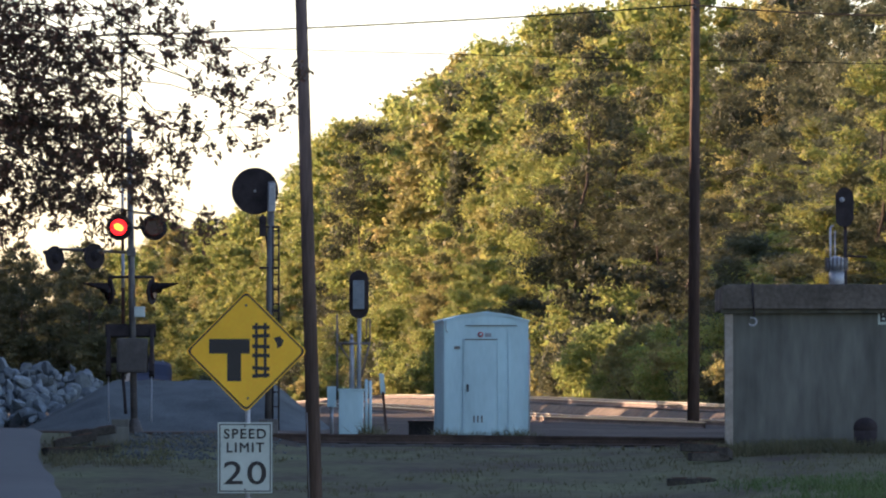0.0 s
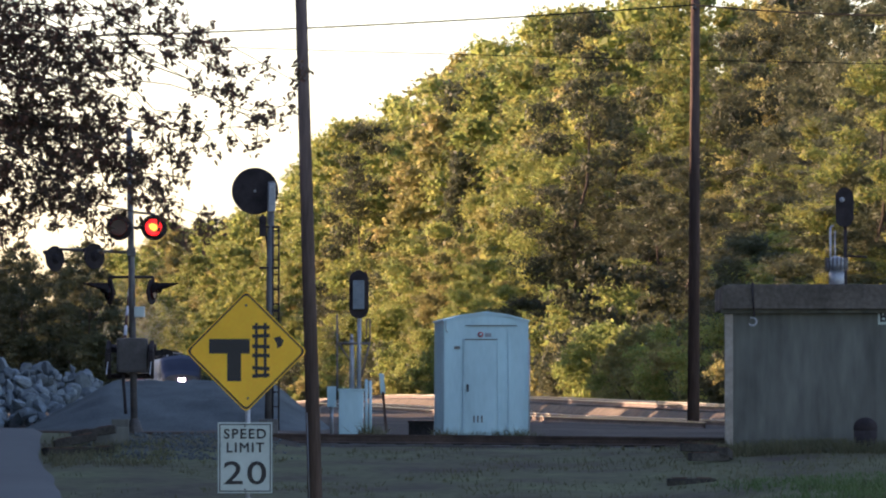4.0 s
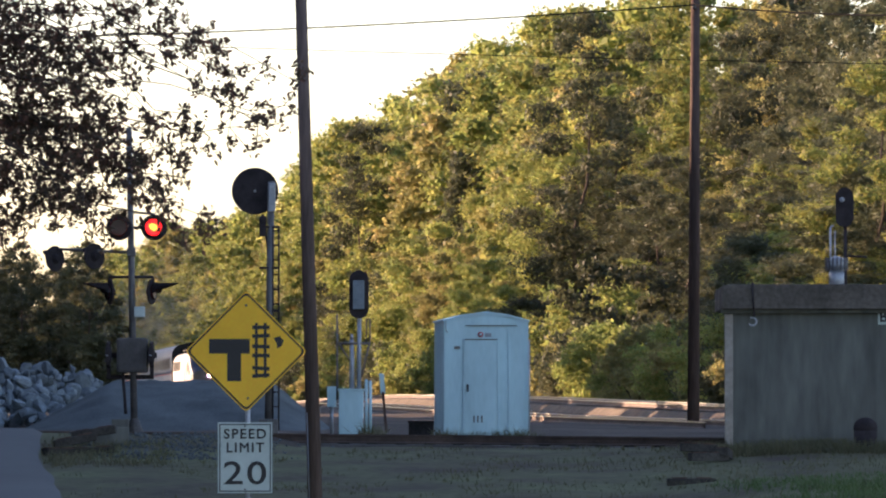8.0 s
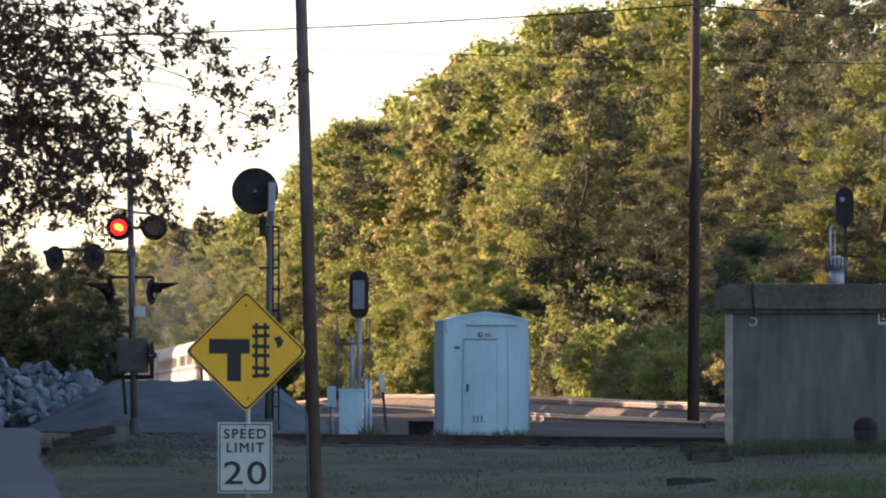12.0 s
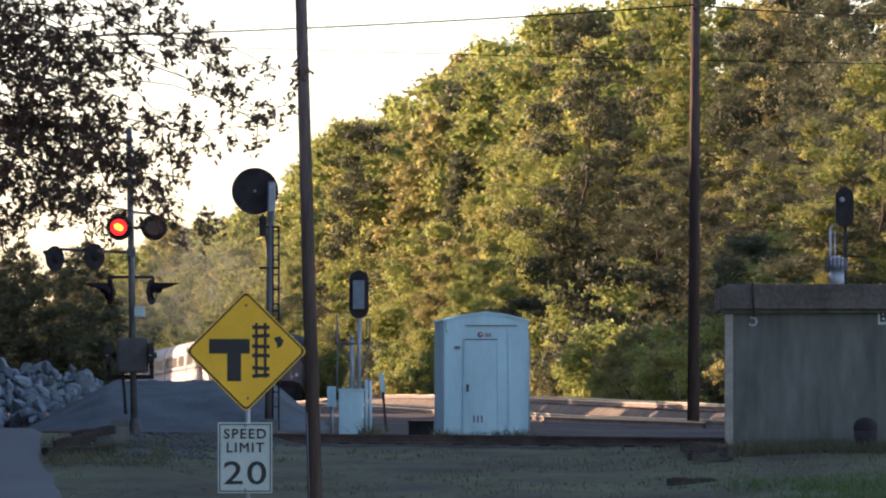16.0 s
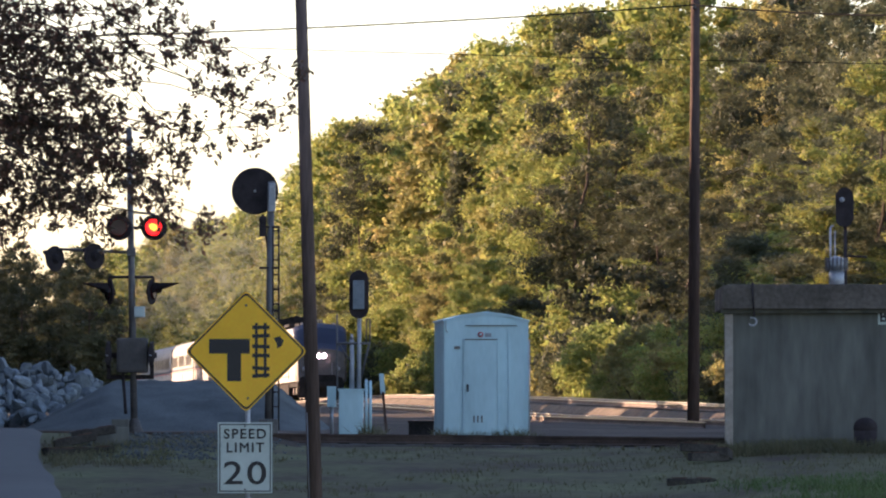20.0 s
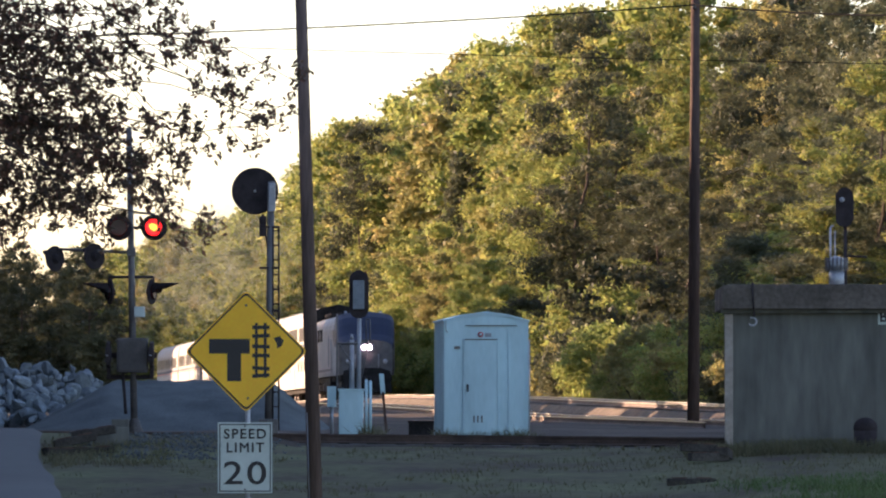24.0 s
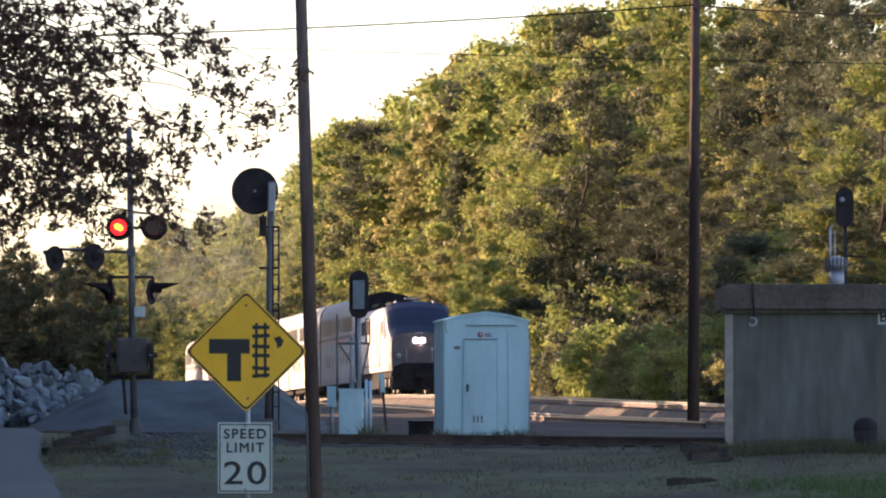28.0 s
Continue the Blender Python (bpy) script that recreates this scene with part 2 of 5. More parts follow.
def build_ground():
    xs = np.concatenate([[-4000, -1200, -400, -150], np.arange(-80, -16, 8), np.arange(-16, 16, 0.7), np.arange(16, 60, 6), [90, 200, 600, 1500, 4000]])
    ys = np.concatenate([[-3000, -600, -100, 0, 40, 70, 90], np.arange(96, 160, 1.0), np.arange(160, 420, 6), np.arange(420, 900, 20), [1000, 1300, 2000, 4000, 6000]])
    verts = np.array([(x, y, ground_z(x, y)) for y in ys for x in xs])
    n = len(xs)
    faces = [(j * n + i, j * n + i + 1, (j + 1) * n + i + 1, (j + 1) * n + i) for j in range(len(ys) - 1) for i in range(n - 1)]
    g = mesh_of("ground", verts, faces, M_GRASS)
    g.data.shade_smooth()
    g.data.materials.append(M_SOIL)
    for f in g.data.polygons:
        if f.center.y > 146 + 2.5 * noise.noise(f.center * 0.5):
            f.material_index = 1
    tagged(g, "dry trodden grass and bare soil rising to the tracks", "ground", kind="structure")


def road_edge(y):
    return float(np.interp(y, [100, 127, 133, 137, 141, 146], [-6.0, -6.17, -6.6, -7.02, -7.35, -7.5]))


def build_road():
    ys = np.arange(100, 146.1, 1.0)
    rows = []
    for y in ys:
        edge = road_edge(y) + 0.12 * noise.noise(Vector((y * 0.3, 0, 4)))
        rows.append([(x, y, ground_z(x, y) + (0.08 if x < edge else -0.06)) for x in (-40.0, -20.0, -13.0, -10.0, -8.6, edge - 0.35, edge, edge + 0.02)])
    n = 8
    verts = [v for r in rows for v in r]
    faces = [(j * n + i, j * n + i + 1, (j + 1) * n + i + 1, (j + 1) * n + i) for j in range(len(ys) - 1) for i in range(n - 1)]
    ob = mesh_of("road", verts, faces, M_ASPHALT)
    ob.data.shade_smooth()
    tagged(ob, "grey worn asphalt road with a ragged grass edge", "road", kind="structure")


def rail_profile():
    return [(-0.07, 0), (0.07, 0), (0.07, 0.02), (0.012, 0.04), (0.012, 0.13), (0.037, 0.14), (0.037, 0.178), (-0.037, 0.178), (-0.037, 0.14), (-0.012, 0.13), (-0.012, 0.04), (-0.07, 0.02)]


def rail_along(name, points, parent, worn=(5, 6, 7)):
    """A rail swept along points (x, y, z of its foot); worn bright on the sides of the head too, where asked."""
    prof = rail_profile()
    verts, faces, k = [], [], len(prof)
    for i, p in enumerate(points):
        a, b = Vector(points[max(0, i - 1)]), Vector(points[min(len(points) - 1, i + 1)])
        d = (b - a).normalized()
        side = Vector((d.y, -d.x, 0)).normalized()
        for u, w in prof:
            verts.append(Vector(p) + side * u + Vector((0, 0, w)))
        if i:
            for j in range(k):
                faces.append(((i - 1) * k + j, (i - 1) * k + (j + 1) % k, i * k + (j + 1) % k, i * k + j))
    me = bpy.data.meshes.new(name)
    me.from_pydata([tuple(v) for v in verts], [], faces)
    me.materials.append(M_RAIL)
    me.materials.append(M_RAILTOP)
    for f in me.polygons:
        if f.index % k in worn:
            f.material_index = 1
    ob = new(name, me)
    ob.parent = parent
    return ob


def ballast_bed(name, points, half, slope, drop, parent, material, pale=None):
    verts, faces = [], []
    for i, p in enumerate(points):
        a, b = Vector(points[max(0, i - 1)]), Vector(points[min(len(points) - 1, i + 1)])
        d = (b - a).normalized()
        side = Vector((d.y, -d.x, 0)).normalized()
        for u, w in ((-half - slope, -drop), (-half, 0), (-half * 0.4, 0.03), (half * 0.4, 0.03), (half, 0), (half + slope, -drop)):
            jit = (0.14 if w < 0 else 0.05) * noise.noise(Vector((p[0] + u, p[1], 3)) * 0.37)
            verts.append(tuple(Vector(p) + side * u + Vector((0, 0, w + jit))))
        if i:
            for j in range(5):
                faces.append(((i - 1) * 6 + j, (i - 1) * 6 + j + 1, i * 6 + j + 1, i * 6 + j))
    ob = mesh_of(name, verts, faces, material, parent)
    ob.data.materials.append(pale or material)
    for f in ob.data.polygons:
        f.material_index = 1 if f.index % 5 in (0, 4) else 0
    return ob


def near_height(x):
    return 1.86 - 0.0095 * x


def build_near_track():
    t = thing("railway_track", pose(0, 0, 0), "single track crossing before the white hut, rusty rail sides and bright rail heads", "track", kind="structure")
    for y in (147.0, 148.5):
        rail_along("rail", [(x, y, near_height(x) - 0.178) for x in np.arange(-30, 40.1, 5.0)], t, (6,))
    pts = [(x, 147.75, near_height(x) - 0.2) for x in np.arange(-30, 40.1, 1.0)]
    ballast_bed("ballast", pts, 1.7, 0.8, 0.4, t, M_BALLAST)
    bm = box(bmesh.new(), -0.11, 0.11, -1.25, 1.25, -0.2, 0.0, 0.012)
    first = part("tie", bm, M_TIE, t)
    first.location = (-9.6, 147.75, near_height(-9.6) - 0.165)
    for i in range(1, 36):
        o = first.copy()
        scene.collection.objects.link(o)
        x = -9.6 + i * 0.55
        o.location = (x, 147.75, near_height(x) - 0.165)


def build_main_track():
    t = thing("railway_track", pose(0, 0, 0), "main track on a ballast bank with shoulders painted sunlit, running far along the woods", "track", kind="structure")
    ys = list(np.arange(160, 420, 4)) + list(np.arange(420, 901, 20))
    for off in (-0.75, 0.75):
        rail_along("rail", [(track_x(y) + off, y, track_z(y) - 0.178) for y in ys], t)
    # the shoulders' lighter colour paints in the sunlit strip
    ballast_bed("ballast", [(track_x(y), y, track_z(y) - 0.2) for y in ys][::-1], 1.6, 0.4, 0.3, t, M_BALLAST, M_SHOULDERLIT)
    bm = box(bmesh.new(), -1.25, 1.25, -0.11, 0.11, -0.2, 0.0, 0.012)
    first = part("tie", bm, M_TIE, t)
    first.location = (track_x(200), 200, track_z(200) - 0.165)
    for i in range(1, 200):
        o = first.copy()
        scene.collection.objects.link(o)
        y = 200 + i * 0.6
        o.location = (track_x(y), y, track_z(y) - 0.165)


def build_side_track():
    """A siding that leaves the main track, its pale stones caught by the sun."""
    t = thing("railway_track", pose(0, 0, 0), "siding on a low pale stone bank beside the main track", "track", kind="structure")
    pts = [(0.4 - 0.09 * (y - 258), y, land(0, y) - 0.02) for y in np.arange(316, 178, -6.0)]
    pts.append((7.8, 176.0, land(0, 176) - 0.35))
    ballast_bed("ballast", pts, 1.4, 0.35, 0.25, t, M_BALLAST)
    for off in (-0.75, 0.75):
        rail_along("rail", [(p[0] + off, p[1], p[2] + 0.02) for p in pts[:-1]], t)


# ---- plants ----
def leaf_quads(points, size, rng, flat=0.0, long=1.0, blade=False, outward=None):
    """A small folded leaf shape at each point, turned at random."""
    n = len(points)
    a = rng.normal(size=(n, 3))
    a[:, 2] *= 1 - flat
    a /= np.linalg.norm(a, axis=1)[:, None]
    if outward is None:
        b = np.cross(a, rng.normal(size=(n, 3)))
    else:
        face = outward + rng.normal(size=(n, 3)) * 0.5
        face /= np.linalg.norm(face, axis=1)[:, None]
        a = np.cross(face, a)
        a /= np.linalg.norm(a, axis=1)[:, None]
        b = np.cross(face, a)
    b /= np.linalg.norm(b, axis=1)[:, None]
    s = (size * rng.uniform(0.6, 1.35, n))[:, None]
    if blade:
        v = np.empty((n, 3, 3))
        v[:, 0], v[:, 1], v[:, 2] = points - a * s * 0.45 - b * s * 0.42, points - a * s * 0.45 + b * s * 0.42, points + a * s * 0.6
        return v.reshape(-1, 3), np.arange(n * 3).reshape(-1, 3)
    v = np.empty((n, 4, 3))
    v[:, 0], v[:, 2] = points - a * s * 0.5 * long, points + a * s * 0.5 * long
    v[:, 1], v[:, 3] = points + b * s * 0.36 + a * s * 0.08, points - b * s * 0.36 + a * s * 0.08
    return v.reshape(-1, 3), np.arange(n * 4).reshape(-1, 4)


def crown_points(rng, n, height, width, low, boughs, droop=0.3, fans=24, core=0.3):
    """Leaf places, facings and sizes: boughs set round the stem, each a dense heart under flat leafy fans that reach outward."""
    i = np.arange(boughs)
    k = (i + rng.uniform(0.1, 0.9, boughs)) / boughs
    env = width * np.sin(np.pi * np.clip(0.16 + 0.78 * k, 0, 1)) ** 0.75
    ang = i * 2.4 + rng.normal(size=boughs) * 0.5
    r = width * rng.uniform(0.24, 0.44, boughs) * (1.15 - 0.55 * k)
    d = np.maximum(0.0, env * rng.uniform(0.7, 1.12, boughs) - r)
    mid = np.stack([d * np.cos(ang), d * np.sin(ang), np.minimum(low + (height - low) * k, height - r * 0.75)], axis=1)
    flat = np.array([1, 1, 0.62])
    b = rng.choice(boughs, boughs * fans, p=r ** 2 / (r ** 2).sum())
    out = rng.normal(size=(len(b), 3)) + np.stack([np.cos(ang[b]), np.sin(ang[b]), np.full(len(b), 0.9)], axis=1) * 0.8
    out /= np.linalg.norm(out, axis=1)[:, None]
    at = mid[b] + out * (r[b] * rng.uniform(0.7, 1.05, len(b)))[:, None] * flat
    axis = out * np.array([1, 1, 0.5]) + np.stack([np.cos(ang[b]), np.sin(ang[b]), rng.uniform(-droop, 0.2, len(b)) + 0.8 * k[b] ** 3], axis=1) * 0.6
    axis /= np.linalg.norm(axis, axis=1)[:, None]
    side = np.cross(axis, [0, 0, 1.0])
    side /= np.linalg.norm(side, axis=1)[:, None]
    up = np.cross(side, axis)
    size = r[b] * rng.uniform(0.35, 0.75, len(b))
    m = int(n * (1 - core))
    f = rng.choice(len(b), m, p=size ** 1.6 / (size ** 1.6).sum())
    u = rng.uniform(-0.6, 0.8, m)
    w = rng.normal(size=m) * 0.3 * (1.0 - 0.75 * np.clip(u, 0, 1))
    t = rng.normal(size=m) * 0.1 - 0.12 * w * w
    spots = at[f] + (axis[f] * u[:, None] + side[f] * w[:, None] + up[f] * t[:, None]) * size[f][:, None]
    g = rng.choice(boughs, n - m, p=r ** 2 / (r ** 2).sum())
    into = rng.normal(size=(n - m, 3))
    into /= np.linalg.norm(into, axis=1)[:, None]
    heart = mid[g] + into * (r[g] * 0.82 * rng.uniform(0.2, 1, n - m) ** 0.4)[:, None] * flat
    spots, facing = np.concatenate([spots, heart]), np.concatenate([up[f] + 0.35 * out[f], into])
    spots[:, 2] = np.minimum(spots[:, 2], height * 1.02)
    return spots, facing, np.concatenate([np.ones(m), np.full(n - m, 1.7)])


def trunk_mesh(rng, height, radius, low, width):
    bm = bmesh.new()
    bends = [(0, 0, -0.3)]
    for i in range(1, 6):
        bends.append((rng.normal() * 0.12 * i, rng.normal() * 0.12 * i, height * 0.68 * i / 5))
    for i in range(5):
        rod(bm, bends[i], bends[i + 1], radius * (1 - i * 0.17), radius * (1 - (i + 1) * 0.17), 8)
    for i in range(9):
        k = rng.uniform(0.25, 0.9)
        j = min(4, int(k * 5))
        base = Vector(bends[j]).lerp(Vector(bends[j + 1]), k * 5 - j)
        ang = rng.uniform(0, 6.28)
        tip = base + Vector((math.cos(ang), math.sin(ang), 0.75)) * width * rng.uniform(0.2, 0.4)
        rod(bm, base, tip, radius * 0.2, radius * 0.05, 6)
    return bm


def make_tree(seed, height, width, low, leaves, size, material, lobes, name="tree", label="", category="tree", group="woodland trees"):
    rng = np.random.default_rng(seed)
    t = thing(name, pose(0, 0, 0), label, category, group)
    part("trunk", trunk_mesh(rng, height, 0.012 * height, low, width), M_BARK, t)
    spots, facing, grow = crown_points(rng, leaves, height, width, low, lobes)
    v, f = leaf_quads(spots, size * grow, rng, blade=True, outward=facing)
    mesh_of("crown", v, f, material, t)
    return t


def place(source, spots, used):
    """Copies of a thing at spots (x, y, z, turn, size); the first spot takes the thing itself. Gives back the last."""
    for x, y, z, turn, size in spots:
        if source not in used:
            o = source
            used.add(source)
            o.matrix_basis = pose(x, y, z, 0, 0, turn)
        else:
            o = copy_thing(source, pose(x, y, z, 0, 0, turn))
        o.scale = (size, size, size)
    return o


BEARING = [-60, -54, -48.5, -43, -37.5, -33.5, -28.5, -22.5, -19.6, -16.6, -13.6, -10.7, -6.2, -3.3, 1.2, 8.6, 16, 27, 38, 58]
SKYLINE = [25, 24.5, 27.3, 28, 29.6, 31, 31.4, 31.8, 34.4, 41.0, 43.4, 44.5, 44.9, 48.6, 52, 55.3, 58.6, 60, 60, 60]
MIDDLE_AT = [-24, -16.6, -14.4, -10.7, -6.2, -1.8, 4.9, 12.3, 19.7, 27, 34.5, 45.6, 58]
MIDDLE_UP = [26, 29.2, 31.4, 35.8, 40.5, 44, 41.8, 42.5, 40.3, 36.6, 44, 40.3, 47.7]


def build_woods():
    rng = np.random.default_rng(11)
    by_track = "tall green hardwood on the wooded bank by the main track"
    near = [make_tree(21, 23, 4.9, 1.5, 46000, 0.14, M_LEAF, 36, label=by_track),
            make_tree(22, 23, 4.4, 1.5, 46000, 0.14, M_LEAF, 34, label=by_track),
            make_tree(23, 23, 5.0, 1.5, 46000, 0.14, M_LEAFDARK, 38, label="dark green broad tree on the wooded bank, its shade partly in the leaf colour"),
            make_tree(24, 23, 4.6, 1.5, 46000, 0.14, M_LEAFGOLD, 36, label="tree turning yellow on the wooded bank")]
    low = [make_tree(34, 12, 4.4, 0.3, 28000, 0.14, M_LEAF, 22, label="low spreading tree at the edge of the wood"),
           make_tree(35, 12, 4.6, 0.3, 28000, 0.14, M_LEAFDARK, 22, label="low tree at the edge of the wood, leaves darkened for shade"),
           make_tree(36, 12, 4.2, 0.3, 28000, 0.14, M_LEAFGOLD, 22, label="low yellowing tree at the edge of the wood")]
    far = [make_tree(31, 23, 5.4, 1, 15000, 0.3, M_LEAF, 36, label="distant hardwood along the far track"),
           make_tree(32, 23, 5.4, 1, 15000, 0.3, M_LEAFGOLD, 36, label="distant tree turning yellow along the far track"),
           make_tree(33, 23, 5.2, 1, 15000, 0.3, M_LEAFDARK, 36, label="distant tree along the far track, leaves darkened for shade")]
    used = set()

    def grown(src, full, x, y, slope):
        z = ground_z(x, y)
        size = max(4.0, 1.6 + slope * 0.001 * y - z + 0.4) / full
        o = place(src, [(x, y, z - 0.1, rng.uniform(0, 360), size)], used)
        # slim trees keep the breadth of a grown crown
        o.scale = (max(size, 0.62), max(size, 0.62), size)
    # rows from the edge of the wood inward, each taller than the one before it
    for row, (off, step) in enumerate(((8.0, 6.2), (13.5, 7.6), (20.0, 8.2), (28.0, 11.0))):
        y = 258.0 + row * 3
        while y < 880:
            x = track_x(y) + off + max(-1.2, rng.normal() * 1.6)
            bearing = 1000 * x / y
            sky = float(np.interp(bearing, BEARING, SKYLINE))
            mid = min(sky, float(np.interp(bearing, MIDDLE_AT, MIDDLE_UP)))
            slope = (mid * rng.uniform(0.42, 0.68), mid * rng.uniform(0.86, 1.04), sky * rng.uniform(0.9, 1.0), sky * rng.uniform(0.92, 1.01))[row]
            # bearing picks leaf colour: brighter on the sunny left, darker where shade lies
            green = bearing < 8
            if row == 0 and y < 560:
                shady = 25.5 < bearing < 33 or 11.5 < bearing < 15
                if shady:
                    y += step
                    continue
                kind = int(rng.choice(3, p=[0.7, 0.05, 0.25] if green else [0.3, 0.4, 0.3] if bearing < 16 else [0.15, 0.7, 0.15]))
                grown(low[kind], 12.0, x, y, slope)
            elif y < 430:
                # behind the gap, dark leaves paint the deep shade
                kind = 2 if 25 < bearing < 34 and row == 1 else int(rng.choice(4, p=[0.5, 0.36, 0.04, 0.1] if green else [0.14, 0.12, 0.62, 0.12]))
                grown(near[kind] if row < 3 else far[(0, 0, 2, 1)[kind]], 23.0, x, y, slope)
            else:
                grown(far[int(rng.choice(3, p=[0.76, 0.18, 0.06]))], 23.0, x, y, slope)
            y += step * rng.uniform(0.8, 1.2) * (1.0 if y < 570 else 1.6)
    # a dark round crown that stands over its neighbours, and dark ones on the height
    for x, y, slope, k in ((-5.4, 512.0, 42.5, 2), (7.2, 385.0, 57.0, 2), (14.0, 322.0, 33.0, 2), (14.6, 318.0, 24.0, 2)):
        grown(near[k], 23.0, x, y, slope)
    # the near end of the wood, past the bunker
    edge = [make_tree(25, 23, 4.8, 2, 56000, 0.13, M_LEAF, 36, label="leafy hardwood at the near end of the wood"),
            make_tree(26, 23, 5.0, 2, 56000, 0.13, M_LEAFDARK, 36, label="dark leafy tree at the near end of the wood")]
    for x, y, k, slope in ((14.6, 259.0, 0, 50), (15.2, 266.0, 1, 60), (13.0, 258.0, 1, 31)):
        grown(edge[k], 23.0, x, y, slope)
    # the shaded clump short of the far bend, its shade deepened by dark leaves
    for i in range(30):
        x, y = -22.8 - (i % 6) * 2.2 + rng.normal() * 0.7, 462 + i * 2.4
        place(far[2], [(x, y, ground_z(x, y), rng.uniform(0, 360), rng.uniform(0.36, 0.46))], used)


def wood(name, spots, rng, label):
    """A wood out of view, in one mesh: many crowns on plain trunks. Spots are (x, y, size)."""
    v, f, n = [], [], 0
    for x, y, size in spots:
        p, d, _ = crown_points(rng, 2300, 23, 5.4, 1.5, 24)
        p = p * size + np.array([x, y, ground_z(x, y)])
        w, g = leaf_quads(p, 1.5 * size, rng, blade=True)
        v.append(w)
        f.append(g + n)
        n += len(w)
    ob = mesh_of(name, np.concatenate(v), np.concatenate(f), M_LEAFDARK)
    bm = bmesh.new()
    for x, y, size in spots:
        rod(bm, (x, y, ground_z(x, y) - 0.3), (x, y, ground_z(x, y) + 15 * size), 0.3, 0.12, 7)
    part("trunks", bm, M_BARK, ob)
    return tagged(ob, label, "wood", kind="stuff")


def build_shade_woods():
    """Unseen woods past the left edge of the view, added to shade crossing, tracks and far trees."""
    rng = np.random.default_rng(51)
    road = [(-26 - (i % 3) * 7 + rng.normal() * 1.2, 62 + i * 3.1, rng.uniform(0.85, 1.05)) for i in range(57)]
    road += [(-23 + rng.normal() * 0.6, 70 + i * 4.6, rng.uniform(0.5, 0.62)) for i in range(42)]
    road += [(-30 + rng.normal() * 0.6, 66 + i * 3.0, rng.uniform(0.36, 0.46)) for i in range(56)]
    wood("roadside_wood", road, rng, "unseen dense wood beside the road, added to shade the crossing")
    # added clumps, each set where its shadow falls on a chosen stretch
    wood("tree_clump", [(-42 - (i % 2) * 7 + rng.normal(), 311 + i * 2.0, rng.uniform(0.88, 0.98)) for i in range(16)], rng, "unseen tree clump, added to shade the foot of the wooded bank")
    wood("tree_clump", [(-36 - (i % 3) * 3 + rng.normal() * 0.6, 282 + i * 2.2, rng.uniform(0.62, 0.72)) for i in range(16)], rng, "unseen tree clump, added to shade the ground by the siding")
    wood("tree_clump", [(-30 - (i % 3) * 2.5 + rng.normal() * 0.5, 387 + i * 1.5, rng.uniform(0.66, 0.76)) for i in range(22)], rng, "unseen tree clump, added to shade a stretch of the main track")
    wood("tree_clump", [(-63 - (i % 2) * 5 + rng.normal(), 580 + i * 2.4, rng.uniform(0.9, 1.0)) for i in range(32)], rng, "unseen dense wood, added for shade beyond the far bend")
    wood("tree_clump", [(-50 - (i % 3) * 4 + rng.normal(), 476 + i * 3.6, rng.uniform(0.58, 0.7)) for i in range(46) if not 14 < i < 30], rng, "unseen tree clumps, added for shade near the far bend")
    wood("tree_clump", [(-62 - (i % 2) * 5 + rng.normal(), 722 + i * 4.4, rng.uniform(0.85, 0.95)) for i in range(30)], rng, "unseen tall wood, added to shade the distant trees")


def build_bushes():
    """Vines and undergrowth along the foot of the wooded bank."""
    rng = np.random.default_rng(5)
    srcs = []
    for seed, m in ((41, M_LEAF), (42, M_LEAFDARK), (43, M_LEAFGOLD)):
        r = np.random.default_rng(seed)
        b = thing("bush", pose(0, 0, 0), "leafy vine-covered bush at the foot of the wooded bank", "bush", "undergrowth")
        bm = bmesh.new()
        for i in range(6):
            a = r.uniform(0, 6.28)
            rod(bm, (0, 0, -0.1), (math.cos(a) * 0.9, math.sin(a) * 0.9, r.uniform(0.9, 1.8)), 0.04, 0.015, 6)
        part("stems", bm, M_BARK, b)
        v, f = leaf_quads(crown_points(r, 9000, 2.9, 1.9, 0.2, 14)[0], 0.11, r, blade=True)
        mesh_of("crown", v, f, m, b)
        srcs.append(b)
    used = set()
    # a bright mound of vines against the foot of the wood
    for y, off, size in ((364, 5.8, 0.9), (356, 6.0, 1.25), (347, 6.2, 1.6), (339, 6.6, 1.9), (332, 7.4, 2.2)):
        x = track_x(y) + off
        place(srcs[2 if y > 350 else 1 if y < 335 else 0], [(x, y, ground_z(x, y) - 0.1, rng.uniform(0, 360), size)], used)
    y = 262.0
    while y < 620:
        for off in (5.2, 7.4):
            x = track_x(y) + off + rng.normal() * 0.6
            place(srcs[int(rng.choice(3, p=[0.5, 0.3, 0.2]))], [(x, y, ground_z(x, y) - 0.1, rng.uniform(0, 360), rng.uniform(0.6, 1.35))], used)
        y += 4.2 * rng.uniform(0.7, 1.3)


def twig_mesh(name, runs, material, parent):
    """Thin three-sided tapering twigs in one mesh; runs hold (start, end, radius, end radius)."""
    v, f = [], []
    for a, b, r0, r1 in runs:
        d = (b - a).normalized()
        s = d.orthogonal().normalized()
        n = len(v)
        for p, r in ((a, r0), (b, r1)):
            for i in range(3):
                v.append(tuple(p + (s * math.cos(i * 2.0944) + d.cross(s) * math.sin(i * 2.0944)) * r))
        f += [(n, n + 1, n + 4, n + 3), (n + 1, n + 2, n + 5, n + 4), (n + 2, n, n + 3, n + 5)]
    return mesh_of(name, v, f, material, parent)


